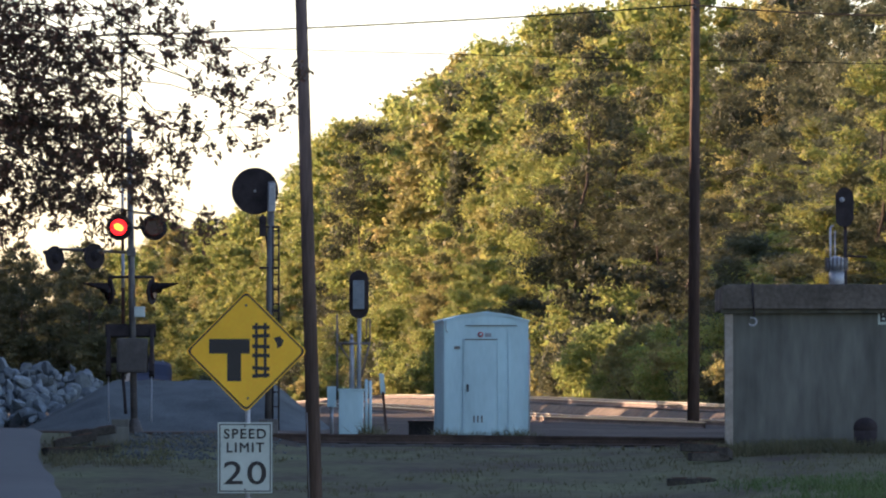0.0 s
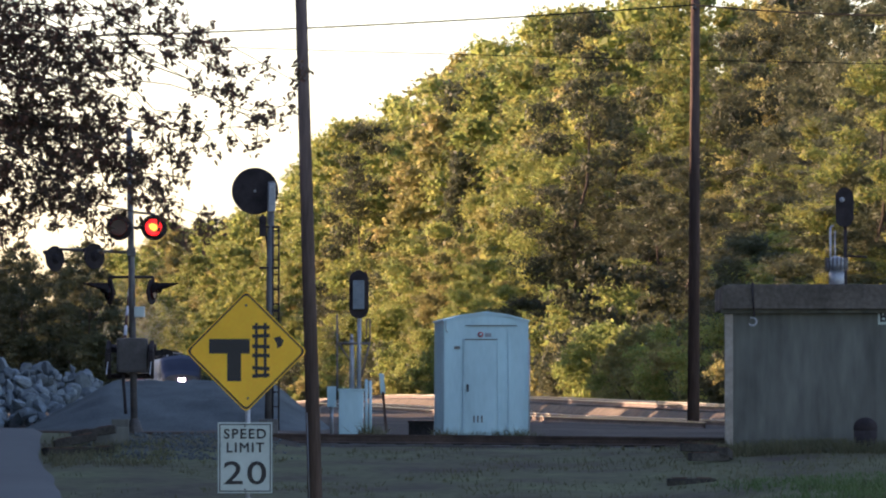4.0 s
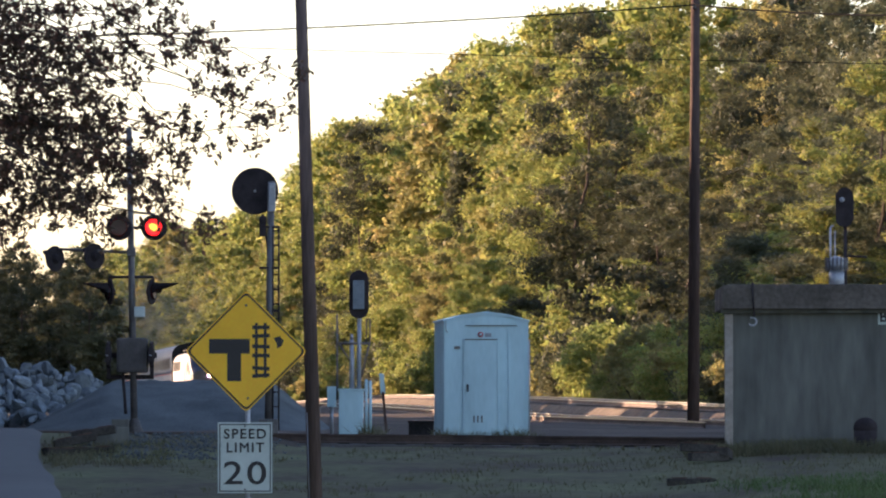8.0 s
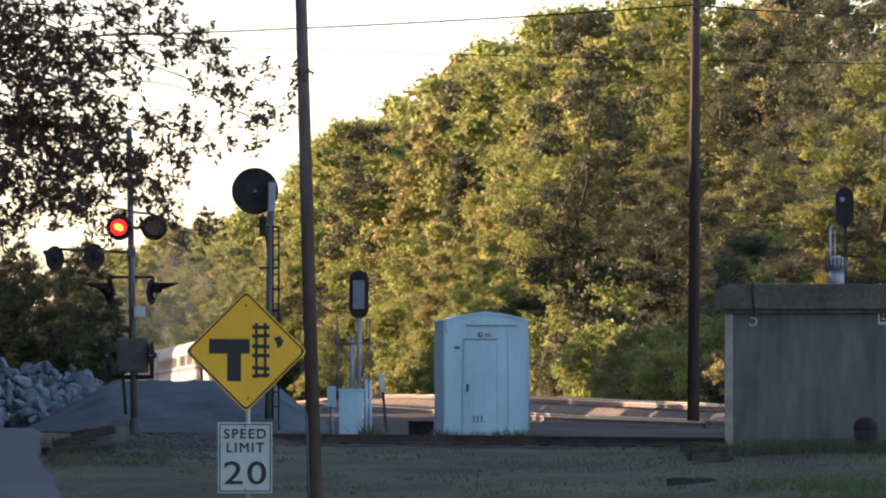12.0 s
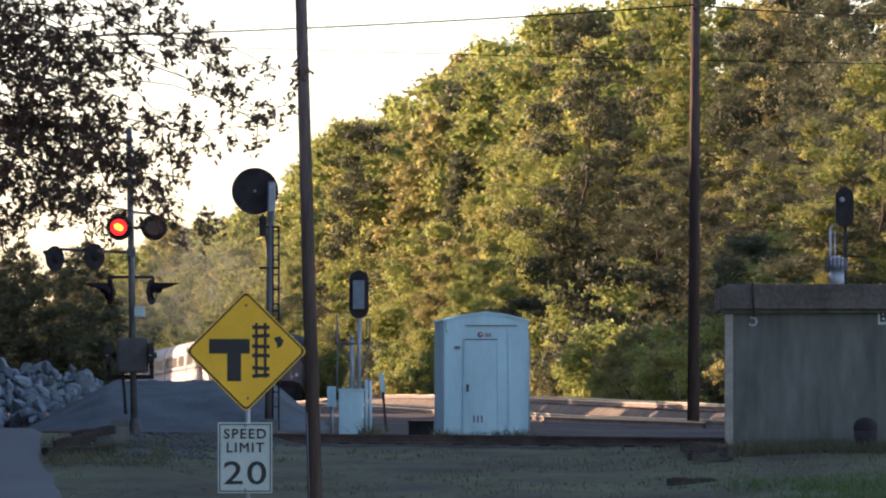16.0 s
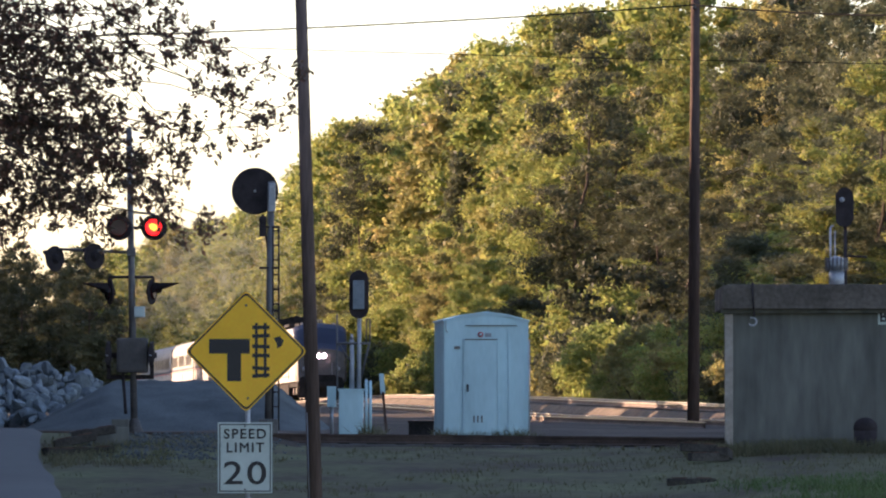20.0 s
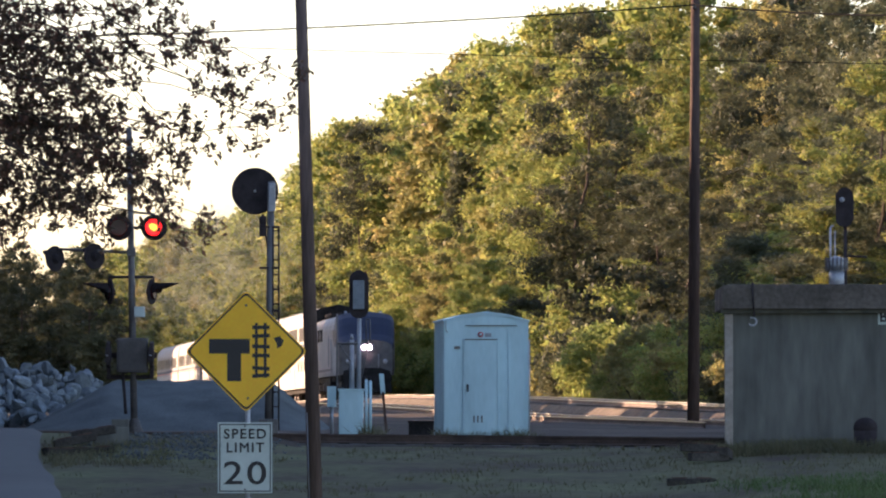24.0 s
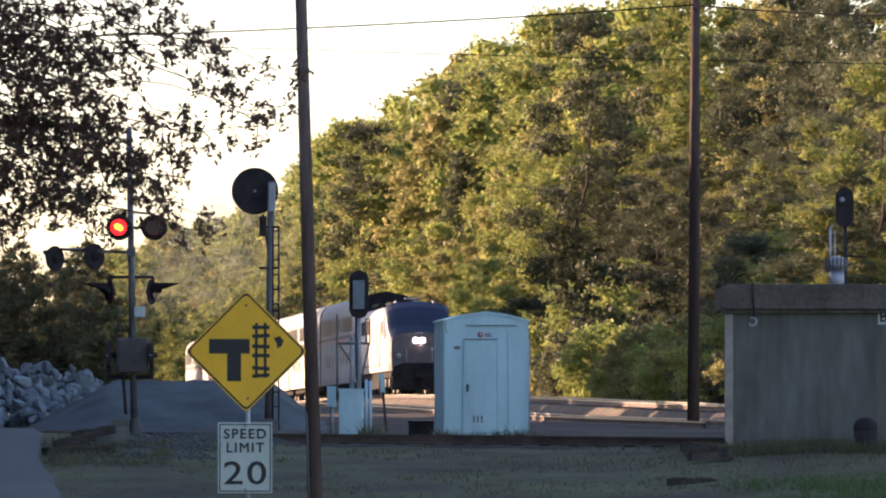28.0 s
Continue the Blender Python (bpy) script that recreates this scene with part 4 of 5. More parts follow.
def build_crossing_signal():
    t = thing("crossing_signal", pose(-6.148, 152, 1.87), "level crossing mast with red flashers and a lowering gate arm", "crossing signal")
    bar("mast", (0, 0, 0), (-0.11, 0, 5.85), 0.068, 0.058, M_STEELGREY, t, n=14)
    part("mast_base", rod(rod(bmesh.new(), (0, 0, -0.2), (0, 0, 0.12), 0.2, 0.17, 14), (0, 0, 0.12), (0, 0, 0.32), 0.15, 0.075, 14), M_GATEBOX, t, smooth=False)
    block("foundation", -0.42, -0.1, -0.4, 0.1, -0.3, 0.3, M_CONCRETE, t, bevel=0.02)
    t.scale = (1.048, 1.048, 1.048)
    left = lamp_unit(t, -0.29, -0.16, 3.94, 0, 0.24)
    right = lamp_unit(t, 0.376, -0.16, 3.94, 0, 0.24)
    bar("bracket", (-0.08, -0.02, 4.24), (0.36, 0.0, 4.2), 0.024, 0.024, M_STEELGREY, t)
    bar("bracket", (0.372, -0.02, 4.22), (0.376, -0.05, 4.1), 0.022, 0.022, M_STEELGREY, t)
    bar("bracket", (-0.29, 0.0, 3.94), (0.376, 0.0, 3.94), 0.03, 0.03, M_BLACK, t)
    bar("cross_arm", (-0.07, 0.05, 3.47), (-1.55, 0.5, 3.55), 0.028, 0.028, M_STEELGREY, t)
    block("clamp", -0.15, 0.02, -0.09, 0.09, 3.4, 3.55, M_STEELGREY, t, bevel=0.01)
    lamp_unit(t, -0.78, 0.2, 3.40, 222, 0.2, False)
    lamp_unit(t, -1.54, 0.4, 3.36, 230, 0.2, False)
    bar("bracket", (-0.48, 0, 3.0), (0.36, 0, 3.0), 0.026, 0.026, M_BLACK, t)
    for x in (-0.48, 0.36):
        bar("bracket", (x, 0, 3.0), (x * 1.0, 0, 2.7), 0.024, 0.024, M_BLACK, t)
    lamp_unit(t, -0.47, -0.02, 2.72, -73, 0.5, False)
    lamp_unit(t, 0.33, -0.02, 2.72, 73, 0.5, False)
    block("junction_box", 0.0, 0.2, -0.12, -0.02, 2.24, 2.44, M_SIGNWHITE, t, "small pale box", 0.01)
    block("mechanism_box", -0.33, 0.26, -0.3, 0.22, 1.18, 1.84, M_GATEBOX, t, "grey gate motor box", 0.06)
    bar("cable", (-0.22, -0.1, 1.2), (-0.16, -0.06, 0.4), 0.03, 0.03, M_BLACK, t)
    g = block("gate_arm", -0.56, 0.40, -0.05, 0.05, 0.36, 0.6, M_BLACK, t, "black gate frame with a striped arm", 0.01)
    for x in (-0.49, 0.33):
        part("side_plate", prism([(-0.22, -0.38), (0.2, -0.38), (0.24, -0.1), (0.46, -0.07), (0.46, 0.08), (0.18, 0.12), (0.05, 0.5), (-0.05, 0.5), (-0.26, 0.1)], 0.07, -0.035, 0.01), M_BLACK, g).matrix_basis = pose(x, 0, 0, 0, 0, 90)
        block("counterweight", x - 0.05, x + 0.05, -0.14, 0.14, -0.42, -0.2, M_BLACK, g, bevel=0.015)
        bar("rod", (x, 0.02, -0.4), (x + 0.01, 0.02, -1.3), 0.012, 0.012, M_GALV, g)
    block("lower_bar", -0.53, 0.37, 0.38, 0.46, -0.04, 0.06, M_BLACK, g, bevel=0.01)
    for i in range(9):
        bar("arm_stripe", (-0.22 - 0.012 * i, 0, 0.6 + i * 0.72), (-0.22 - 0.012 * (i + 1), 0, 0.6 + (i + 1) * 0.72), 0.036 - 0.0025 * i, 0.0335 - 0.0025 * i, M_GALV if i % 2 else M_RUST, g)
    g.matrix_basis = pose(0, 0, 1.52)
    return left, right, g


# ---- track signals ----
def build_disc_signal():
    t = thing("disc_signal", pose(-3.87, 169, 1.9), "tall signal mast with a large dark round target and a ladder", "railway signal")
    bar("mast", (0, 0, -0.2), (0.06, 0, 5.62), 0.09, 0.075, M_STEELGREY, t, n=14)
    part("target", rod(bmesh.new(), (-0.3, 0.14, 5.41), (-0.3, 0.18, 5.41), 0.52, 0.52, 40), M_BLACK, t, "large dark round target")
    bar("hub", (-0.3, 0.14, 5.41), (-0.3, 0.11, 5.41), 0.03, 0.02, M_GALV, t, n=12)
    block("bracket", -0.2, -0.04, -0.05, 0.1, 4.4, 4.85, M_BLACK, t, bevel=0.03)
    block("lamp_case", 0.0, 0.16, -0.12, -0.05, 4.95, 5.58, M_GALV, t, bevel=0.03)
    bar("cable", (-0.12, 0, 4.9), (0.0, 0, 4.0), 0.02, 0.02, M_BLACK, t)
    for x in (0.1, 0.23):
        bar("ladder_rail", (x, -0.05, 0.1), (x, -0.05, 4.62), 0.02, 0.02, M_BLACK, t)
    for i in range(14):
        bar("ladder_rung", (0.1, -0.05, 0.3 + i * 0.325), (0.23, -0.05, 0.3 + i * 0.325), 0.015, 0.015, M_BLACK, t)
    for z in (4.6, 3.7, 2.75):
        block("ladder_bracket", -0.2, 0.24, -0.07, -0.02, z - 0.025, z + 0.025, M_BLACK, t)
    block("equipment_case", -0.2, 0.22, -0.3, 0.2, 0.0, 0.35, M_STEELGREY, t, bevel=0.02)


def oval(w, h, depth, y=0.0):
    pts = []
    for a0, cz in ((0, h - w), (180, -(h - w))):
        for i in range(11):
            a = radians(a0 + i * 18)
            pts.append((w * math.cos(a), cz + w * math.sin(a)))
    return prism(pts, depth, y)


def build_oval_signal():
    t = thing("colour_light_signal", pose(-1.82, 165, 1.95), "low signal mast with a dark oval head on a white case", "railway signal")
    bar("mast", (0, 0, 0.8), (0.01, 0, 2.6), 0.05, 0.045, M_GALV, t)
    part("head", oval(0.21, 0.52, 0.05), M_BLACK, t, "dark oval signal head").location = (0.0, -0.1, 2.98)
    block("lamp_case", -0.13, 0.12, -0.2, -0.1, 2.66, 3.28, M_CASE, t, "grey lamp case", 0.02)
    bar("side_post", (-0.47, 0, 0.7), (-0.47, 0, 2.55), 0.022, 0.022, M_STEELGREY, t)
    bar("stout_post", (-0.15, 0.02, 0.8), (-0.15, 0.02, 2.0), 0.06, 0.05, M_GALV, t)
    bar("cap", (-0.15, 0.02, 2.0), (-0.15, 0.02, 2.12), 0.05, 0.025, M_GALV, t)
    bar("cross_bar", (-0.47, -0.02, 1.92), (0.25, -0.02, 1.92), 0.024, 0.024, M_STEELGREY, t)
    bar("brace", (-0.42, -0.02, 1.9), (-0.16, 0.0, 1.5), 0.018, 0.018, M_STEELGREY, t)
    bar("brace", (0.22, -0.02, 1.9), (0.06, 0.0, 1.2), 0.018, 0.018, M_STEELGREY, t)
    bar("guard_rail", (0.24, -0.02, 1.92), (0.24, -0.02, 2.45), 0.016, 0.016, M_STEELGREY, t)
    bar("guard_rail", (0.16, -0.02, 1.92), (0.16, -0.02, 2.45), 0.016, 0.016, M_STEELGREY, t)
    bar("guard_rail", (0.16, -0.02, 2.45), (0.24, -0.02, 2.45), 0.016, 0.016, M_STEELGREY, t)
    c = block("case", -0.43, 0.10, -0.3, 0.25, -0.05, 0.9, M_WHITE, t, "white equipment case", 0.02)
    block("case_lid", -0.45, 0.12, -0.32, 0.27, 0.9, 0.94, M_WHITE, c)
    block("hinge", 0.08, 0.11, -0.315, -0.3, 0.2, 0.3, M_GALV, c)
    s = thing("junction_case", pose(-2.42, 166, 2.0), "small pale grey case on a post beside the signal", "equipment case")
    block("case", -0.1, 0.1, -0.1, 0.1, 0.5, 0.95, M_WHITE, s, bevel=0.01)
    bar("post", (0, 0, -0.1), (0, 0, 0.5), 0.04, 0.04, M_GALV, s)
    for x, z0, z1 in ((-1.68, 1.95, 3.1), (-1.59, 1.95, 3.07)):
        p = thing("marker_post", pose(x, 167, z0), "pale slim marker post beside the signal", "post")
        bar("post", (0, 0, -0.2), (0, 0, z1 - z0), 0.035, 0.035, M_WHITE, p)
        bar("cap", (0, 0, z1 - z0), (0, 0, z1 - z0 + 0.03), 0.035, 0.015, M_GALV, p)
    p = thing("marker_paddle", pose(-1.3, 175, 2.0), "leaning dark stake with a white paddle", "marker")
    part("stake", box(bmesh.new(), -0.03, 0.03, -0.02, 0.02, -0.2, 0.9), M_POLE, p)
    block("paddle", -0.055, 0.055, -0.015, 0.015, 0.85, 1.32, M_WHITE, p, bevel=0.01)
    p.matrix_basis = pose(-1.3, 175, 2.0, 0, -5, 0)
    b = thing("battery_box", pose(-0.45, 160, 1.75), "low dark battery box beside the hut", "box")
    block("body", -0.27, 0.25, -0.2, 0.2, -0.05, 0.38, M_UNDER, b, bevel=0.015)
    block("lid", -0.29, 0.27, -0.22, 0.22, 0.38, 0.43, M_UNDER, b, bevel=0.01)


def build_far_signal():
    t = thing("colour_light_signal", pose(10.53, 200, 2.2), "signal mast with a dark oval head before the woods", "railway signal")
    bar("mast", (0.02, 0, -0.2), (0.02, 0, 5.3), 0.05, 0.045, M_BLACK, t)
    part("head", oval(0.235, 0.52, 0.06), M_BLACK, t, "dark oval signal head").location = (0.0, -0.1, 5.72)
    bar("lamp", (-0.07, -0.11, 5.92), (-0.07, -0.13, 5.92), 0.07, 0.07, M_GALV, t)
    bar("side_pipe", (-0.37, -0.05, 3.9), (-0.37, -0.05, 5.2), 0.03, 0.03, M_GALV, t)
    bar("side_pipe", (-0.25, -0.05, 3.9), (-0.25, -0.05, 5.1), 0.02, 0.02, M_GALV, t)
    bar("bracket", (-0.37, -0.05, 5.2), (-0.28, -0.05, 5.25), 0.03, 0.02, M_GALV, t)
    bar("arm", (0.0, 0, 4.45), (0.6, 0, 4.42), 0.03, 0.025, M_BLACK, t)
    bar("arm", (-0.37, 0, 4.3), (0.1, 0, 4.35), 0.025, 0.025, M_BLACK, t)


# ---- white instrument hut ----
def build_hut():
    t = thing("instrument_hut", pose(0.78, 157, 1.83, 0, 0, 6), "white steel railway instrument hut with a closed door", "hut")
    w, d, h = 0.86, 1.0, 2.38
    part("body", prism([(-w, 0), (w, 0), (w, h), (0, h + 0.16), (-w, h)], 2 * d, -d, 0.008), M_WHITE, t)
    part("roof", prism([(-w - 0.03, h - 0.02), (-w * 0.5, h + 0.085), (0, h + 0.15), (w * 0.5, h + 0.085), (w + 0.03, h - 0.02), (w + 0.03, h + 0.02), (w * 0.5, h + 0.135), (0, h + 0.195), (-w * 0.5, h + 0.135), (-w - 0.03, h + 0.02)], 2 * d + 0.06, -d - 0.03), M_WHITE, t, "white shallow-pitched roof")
    y = -d - 0.012
    dr = block("door", -0.44, 0.22, y - 0.012, y + 0.01, 0.09, 1.98, M_WHITE, t, "closed white door", 0.006)
    for x0, x1, z0, z1 in ((-0.47, -0.445, 0.07, 2.0), (0.225, 0.25, 0.07, 2.0), (-0.445, 0.225, 1.985, 2.01)):
        block("door_frame", x0, x1, y - 0.02, y + 0.01, z0, z1, M_STEELGREY if z0 > 1.9 else M_WHITE, t)
    block("door_handle", -0.405, -0.365, y - 0.04, y - 0.012, 0.93, 1.08, M_BLACK, dr, "black door handle", 0.008)
    for i in range(3):
        block("vent_slot", -0.27 + i * 0.08, -0.24 + i * 0.08, y - 0.018, y - 0.012, 0.3, 0.44, M_STEELGREY, dr)
    block("name_plate", -0.66, -0.54, y - 0.006, y + 0.01, 1.80, 1.86, M_STEELGREY, t, "dark plate")
    bar("badge", (-0.12, y - 0.01, 2.1), (-0.12, y, 2.1), 0.058, 0.058, M_REDSTRIPE, t, "round red badge", n=18)
    bar("badge_centre", (-0.12, y - 0.016, 2.1), (-0.12, y - 0.01, 2.1), 0.03, 0.03, M_WHITE, t, n=14)
    block("small_plate", -0.03, 0.1, y - 0.006, y + 0.01, 2.05, 2.13, M_GALV, t)
    part("gable_plate", prism([(-0.42, 2.29), (0.62, 2.29), (0.5, 2.37), (0.1, 2.44), (-0.1, 2.44), (-0.3, 2.38)], 0.02, y - 0.014, 0.004), M_WHITE, t, "white plate under the gable")
    block("gable_seam", -0.43, 0.63, y - 0.016, y + 0.004, 2.272, 2.287, M_STEELGREY, t)
    for x in (-0.845, 0.47, 0.845):
        block("corner_strip", x - 0.02, x + 0.02, y - 0.004, y + 0.01, 0.02, 2.3, M_WHITE, t)
    for i in range(4):
        block("side_seam", -w - 0.012, -w + 0.005, -0.8 + i * 0.5, -0.76 + i * 0.5, 0.05, 2.34, M_WHITE, t)
    block("skid", -w + 0.05, w - 0.05, -d + 0.02, d - 0.02, -0.1, 0.0, M_CONCRETE, t)
    bar("conduit", (w + 0.06, -0.6, 0.0), (w + 0.06, -0.6, 2.0), 0.025, 0.025, M_GALV, t)
    part("hook", rod(rod(bmesh.new(), (-w + 0.02, -d - 0.1, h + 0.0), (-w + 0.02, -d - 0.1, h - 0.2), 0.008, 0.008, 6), (-w + 0.02, -d - 0.1, h - 0.2), (-w + 0.06, -d - 0.1, h - 0.24), 0.008, 0.008, 6), M_STEELGREY, t)


# ---- concrete bunker ----
def build_bunker():
    t = thing("concrete_bunker", pose(5.34, 141, 1.64), "weathered grey concrete relay bunker with a heavy roof slab", "bunker")
    block("wall", 0.0, 5.2, 0.0, 3.1, -0.5, 2.56, M_CONCRETE, t, bevel=0.015)
    # the pier's paler colour paints in the light on its left side
    block("corner_pier", -0.13, 0.02, -0.035, 0.2, -0.5, 2.45, M_PIERLIT, t, "concrete corner pier, painted pale as if lit from the left", 0.012)
    pts = [(-0.2, 2.53), (5.5, 2.53), (5.5, 2.94), (5.35, 2.99), (-0.1, 2.99), (-0.19, 2.95)]
    part("roof_slab", prism(pts, 3.6, -0.25, 0.03), M_ROOFSLAB, t, "stained brown-grey roof slab")
    block("drip_edge", -0.2, 5.4, -0.12, 0.0, 2.46, 2.53, M_CONCRETE, t, bevel=0.01)
    h = bar("chain", (0.37, -0.29, 3.02), (0.40, -0.3, 2.38), 0.022, 0.02, M_BLACK, t, "hanging chain and hook")
    bm = bmesh.new()
    for i in range(9):
        a, b = radians(-60 + i * 30), radians(-30 + i * 30)
        rod(bm, (0.37 + 0.075 * math.sin(a), -0.3, 2.3 + 0.075 * math.cos(a + 3.14)), (0.37 + 0.075 * math.sin(b), -0.3, 2.3 + 0.075 * math.cos(b + 3.14)), 0.018, 0.018, 6)
    part("hook", bm, M_GALV, h)
    s = block("name_board", 2.70, 3.5, -0.02, -0.002, 2.25, 2.52, M_SIGNWHITE, t, "white name board", 0.004)
    lettering("lettering", "B", 0.27, pose(2.8, -0.024, 2.385, 90), M_SIGNBLACK, s, 1.0, 0.006)
    v = thing("roof_ventilator", pose(7.35, 142.4, 4.62), "round galvanised turbine ventilator on the bunker roof", "ventilator")
    bar("neck", (0, 0, -0.05), (0, 0, 0.3), 0.15, 0.14, M_GALV, v, n=18)
    bm = bmesh.new()
    bmesh.ops.create_uvsphere(bm, u_segments=20, v_segments=10, radius=0.2, matrix=Matrix.Translation((0, 0, 0.42)) @ Matrix.Diagonal((1, 1, 0.75, 1)))
    part("turbine", bm, M_GALV, v)
    for i in range(16):
        a = radians(i * 22.5)
        part("vane", box(bmesh.new(), 0.185, 0.215, -0.012, 0.012, -0.12, 0.12), M_STEELGREY, v).matrix_basis = pose(0, 0, 0.42, 0, 0, math.degrees(a))
    p = thing("vent_pipe", pose(7.73, 139.6, 1.4), "black hooded pipe standing in the grass before the bunker", "pipe")
    part("pipe", rod(bmesh.new(), (0, 0, -0.5), (0, 0, 0.6), 0.21, 0.215, 18), M_BLACK, p, smooth=True)
    bm = bmesh.new()
    bmesh.ops.create_uvsphere(bm, u_segments=18, v_segments=10, radius=0.225, matrix=Matrix.Translation((0, 0, 0.58)) @ Matrix.Diagonal((1, 1, 0.85, 1)))
    part("hood", bm, M_BLACK, p, smooth=True)
    s = thing("concrete_step", pose(7.15, 137.6, 1.16), "low pale concrete step in the grass", "step")
    block("slab", -0.26, 0.26, -0.3, 0.3, 0.12, 0.3, M_CONCRETE, s, bevel=0.02)
    block("foot", -0.2, 0.2, -0.22, 0.22, -0.2, 0.12, M_CONCRETE, s)


def build_timbers():
    ties = ((-6.5, 141.2, 0.06, 6, -3, 0.42, "old discarded wooden railway tie lying in the weeds"),
            (-6.85, 141.9, 0.2, 10, -11, 0.4, "old tie heaped on another in the weeds"),
            (-6.52, 142.5, 0.3, -6, -9, 0.42, "old tie leaning on a concrete block"),
            (-7.1, 140.7, 0.08, 35, 0, 0.3, "short rotten tie end in the weeds"),
            (4.75, 136.6, 0.14, 20, 0, 0.36, "old discarded wooden railway tie lying in the weeds"),
            (4.6, 137.2, 0.3, 5, 3, 0.33, "short rotten tie end in the weeds"),
            (5.05, 136.9, 0.16, 80, 6, 0.35, "old discarded wooden railway tie lying in the weeds"))
    ties += ((4.25, 130.5, 0.05, 4, 0, 0.42, "dark reddish old tie sunk in the grass"),)
    for x, y, up, turn, lean, half, look_of in ties:
        t = thing("old_tie", pose(x, y, ground_z(x, y) + up, 0, lean, turn), look_of, "railway tie", "discarded ties")
        part("beam", box(bmesh.new(), -half, half, -0.11, 0.11, -0.1, 0.05, 0.02), M_TIE, t)
        for sx in (-0.5, 0.5):
            block("tie_plate", sx * half - 0.12, sx * half + 0.12, -0.1, 0.1, 0.05, 0.065, M_RUST, t)
    t = thing("concrete_block", pose(-6.22, 143.2, ground_z(-6.22, 143.2), 0, 0, 3), "weathered grey concrete block beside the old ties", "concrete block")
    part("block", box(bmesh.new(), -0.33, 0.33, -0.2, 0.2, -0.15, 0.32, 0.03), M_CONCRETE, t)


# ---- the train ----
def loft(sections, material, pick):
    """Sections of (y, outline points), joined and capped; pick gives a face its material."""
    bm = bmesh.new()
    rings = [[bm.verts.new((x, y, z)) for x, z in pts] for y, pts in sections]
    for a, b in zip(rings, rings[1:]):
        for i in range(len(a)):
            j = (i + 1) % len(a)
            bm.faces.new((a[i], a[j], b[j], b[i]))
    bm.faces.new(rings[0][::-1])
    bm.faces.new(rings[-1])
    bmesh.ops.recalc_face_normals(bm, faces=bm.faces)
    for f in bm.faces:
        f.material_index = pick(f.calc_center_median(), f.normal)
    return bm


def shell(w, top, low, shoulder):
    """A carbody's outline: upright sides and a rounded roof."""
    half = [(w * 0.97, low), (w, low + 0.3), (w, 2.5 if top > 3.2 else top - 0.5), (w, top - shoulder * 1.25)]
    for i in range(1, 6):
        a = radians(i * 18)
        half.append((w * (0.45 + 0.55 * math.cos(a)), top - shoulder * 1.25 + shoulder * 1.05 * math.sin(a)))
    half.append((0.0, top))
    return half + [(-x, z) for x, z in half[-2::-1]]


WHEEL_R = 0.5


def wheelset(parent, y):
    bm = bmesh.new()
    rod(bm, (-0.8, 0, 0), (0.8, 0, 0), 0.08, 0.08, 10)
    for s in (-1, 1):
        rod(bm, (s * 0.70, 0, 0), (s * 0.83, 0, 0), WHEEL_R, WHEEL_R, 24)
        rod(bm, (s * 0.66, 0, 0), (s * 0.70, 0, 0), WHEEL_R + 0.03, WHEEL_R + 0.03, 24)
        for i in range(4):
            a = radians(90 * i)
            rod(bm, (s * 0.835, 0.28 * math.cos(a), 0.28 * math.sin(a)), (s * 0.85, 0.28 * math.cos(a), 0.28 * math.sin(a)), 0.05, 0.05, 8)
    o = part("wheelset", bm, M_WHEEL, parent)
    o.matrix_basis = pose(0, y, WHEEL_R)
    return o


def truck(parent, y, half, wheels):
    for s in (-1, 1):
        b = part("truck_frame", box(box(bmesh.new(), s * 0.95, s * 1.1, y - half - 0.5, y + half + 0.5, 0.45, 0.85, 0.05), s * 0.93, s * 1.16, y - 0.4, y + 0.4, 0.3, 0.95, 0.05), M_UNDER, parent)
        for d in (-half, half):
            block("axle_box", s * 1.08, s * 1.22, y + d - 0.17, y + d + 0.17, 0.34, 0.7, M_WHEEL, b, bevel=0.03)
    for d in (-half, half):
        wheels.append(wheelset(parent, y + d))


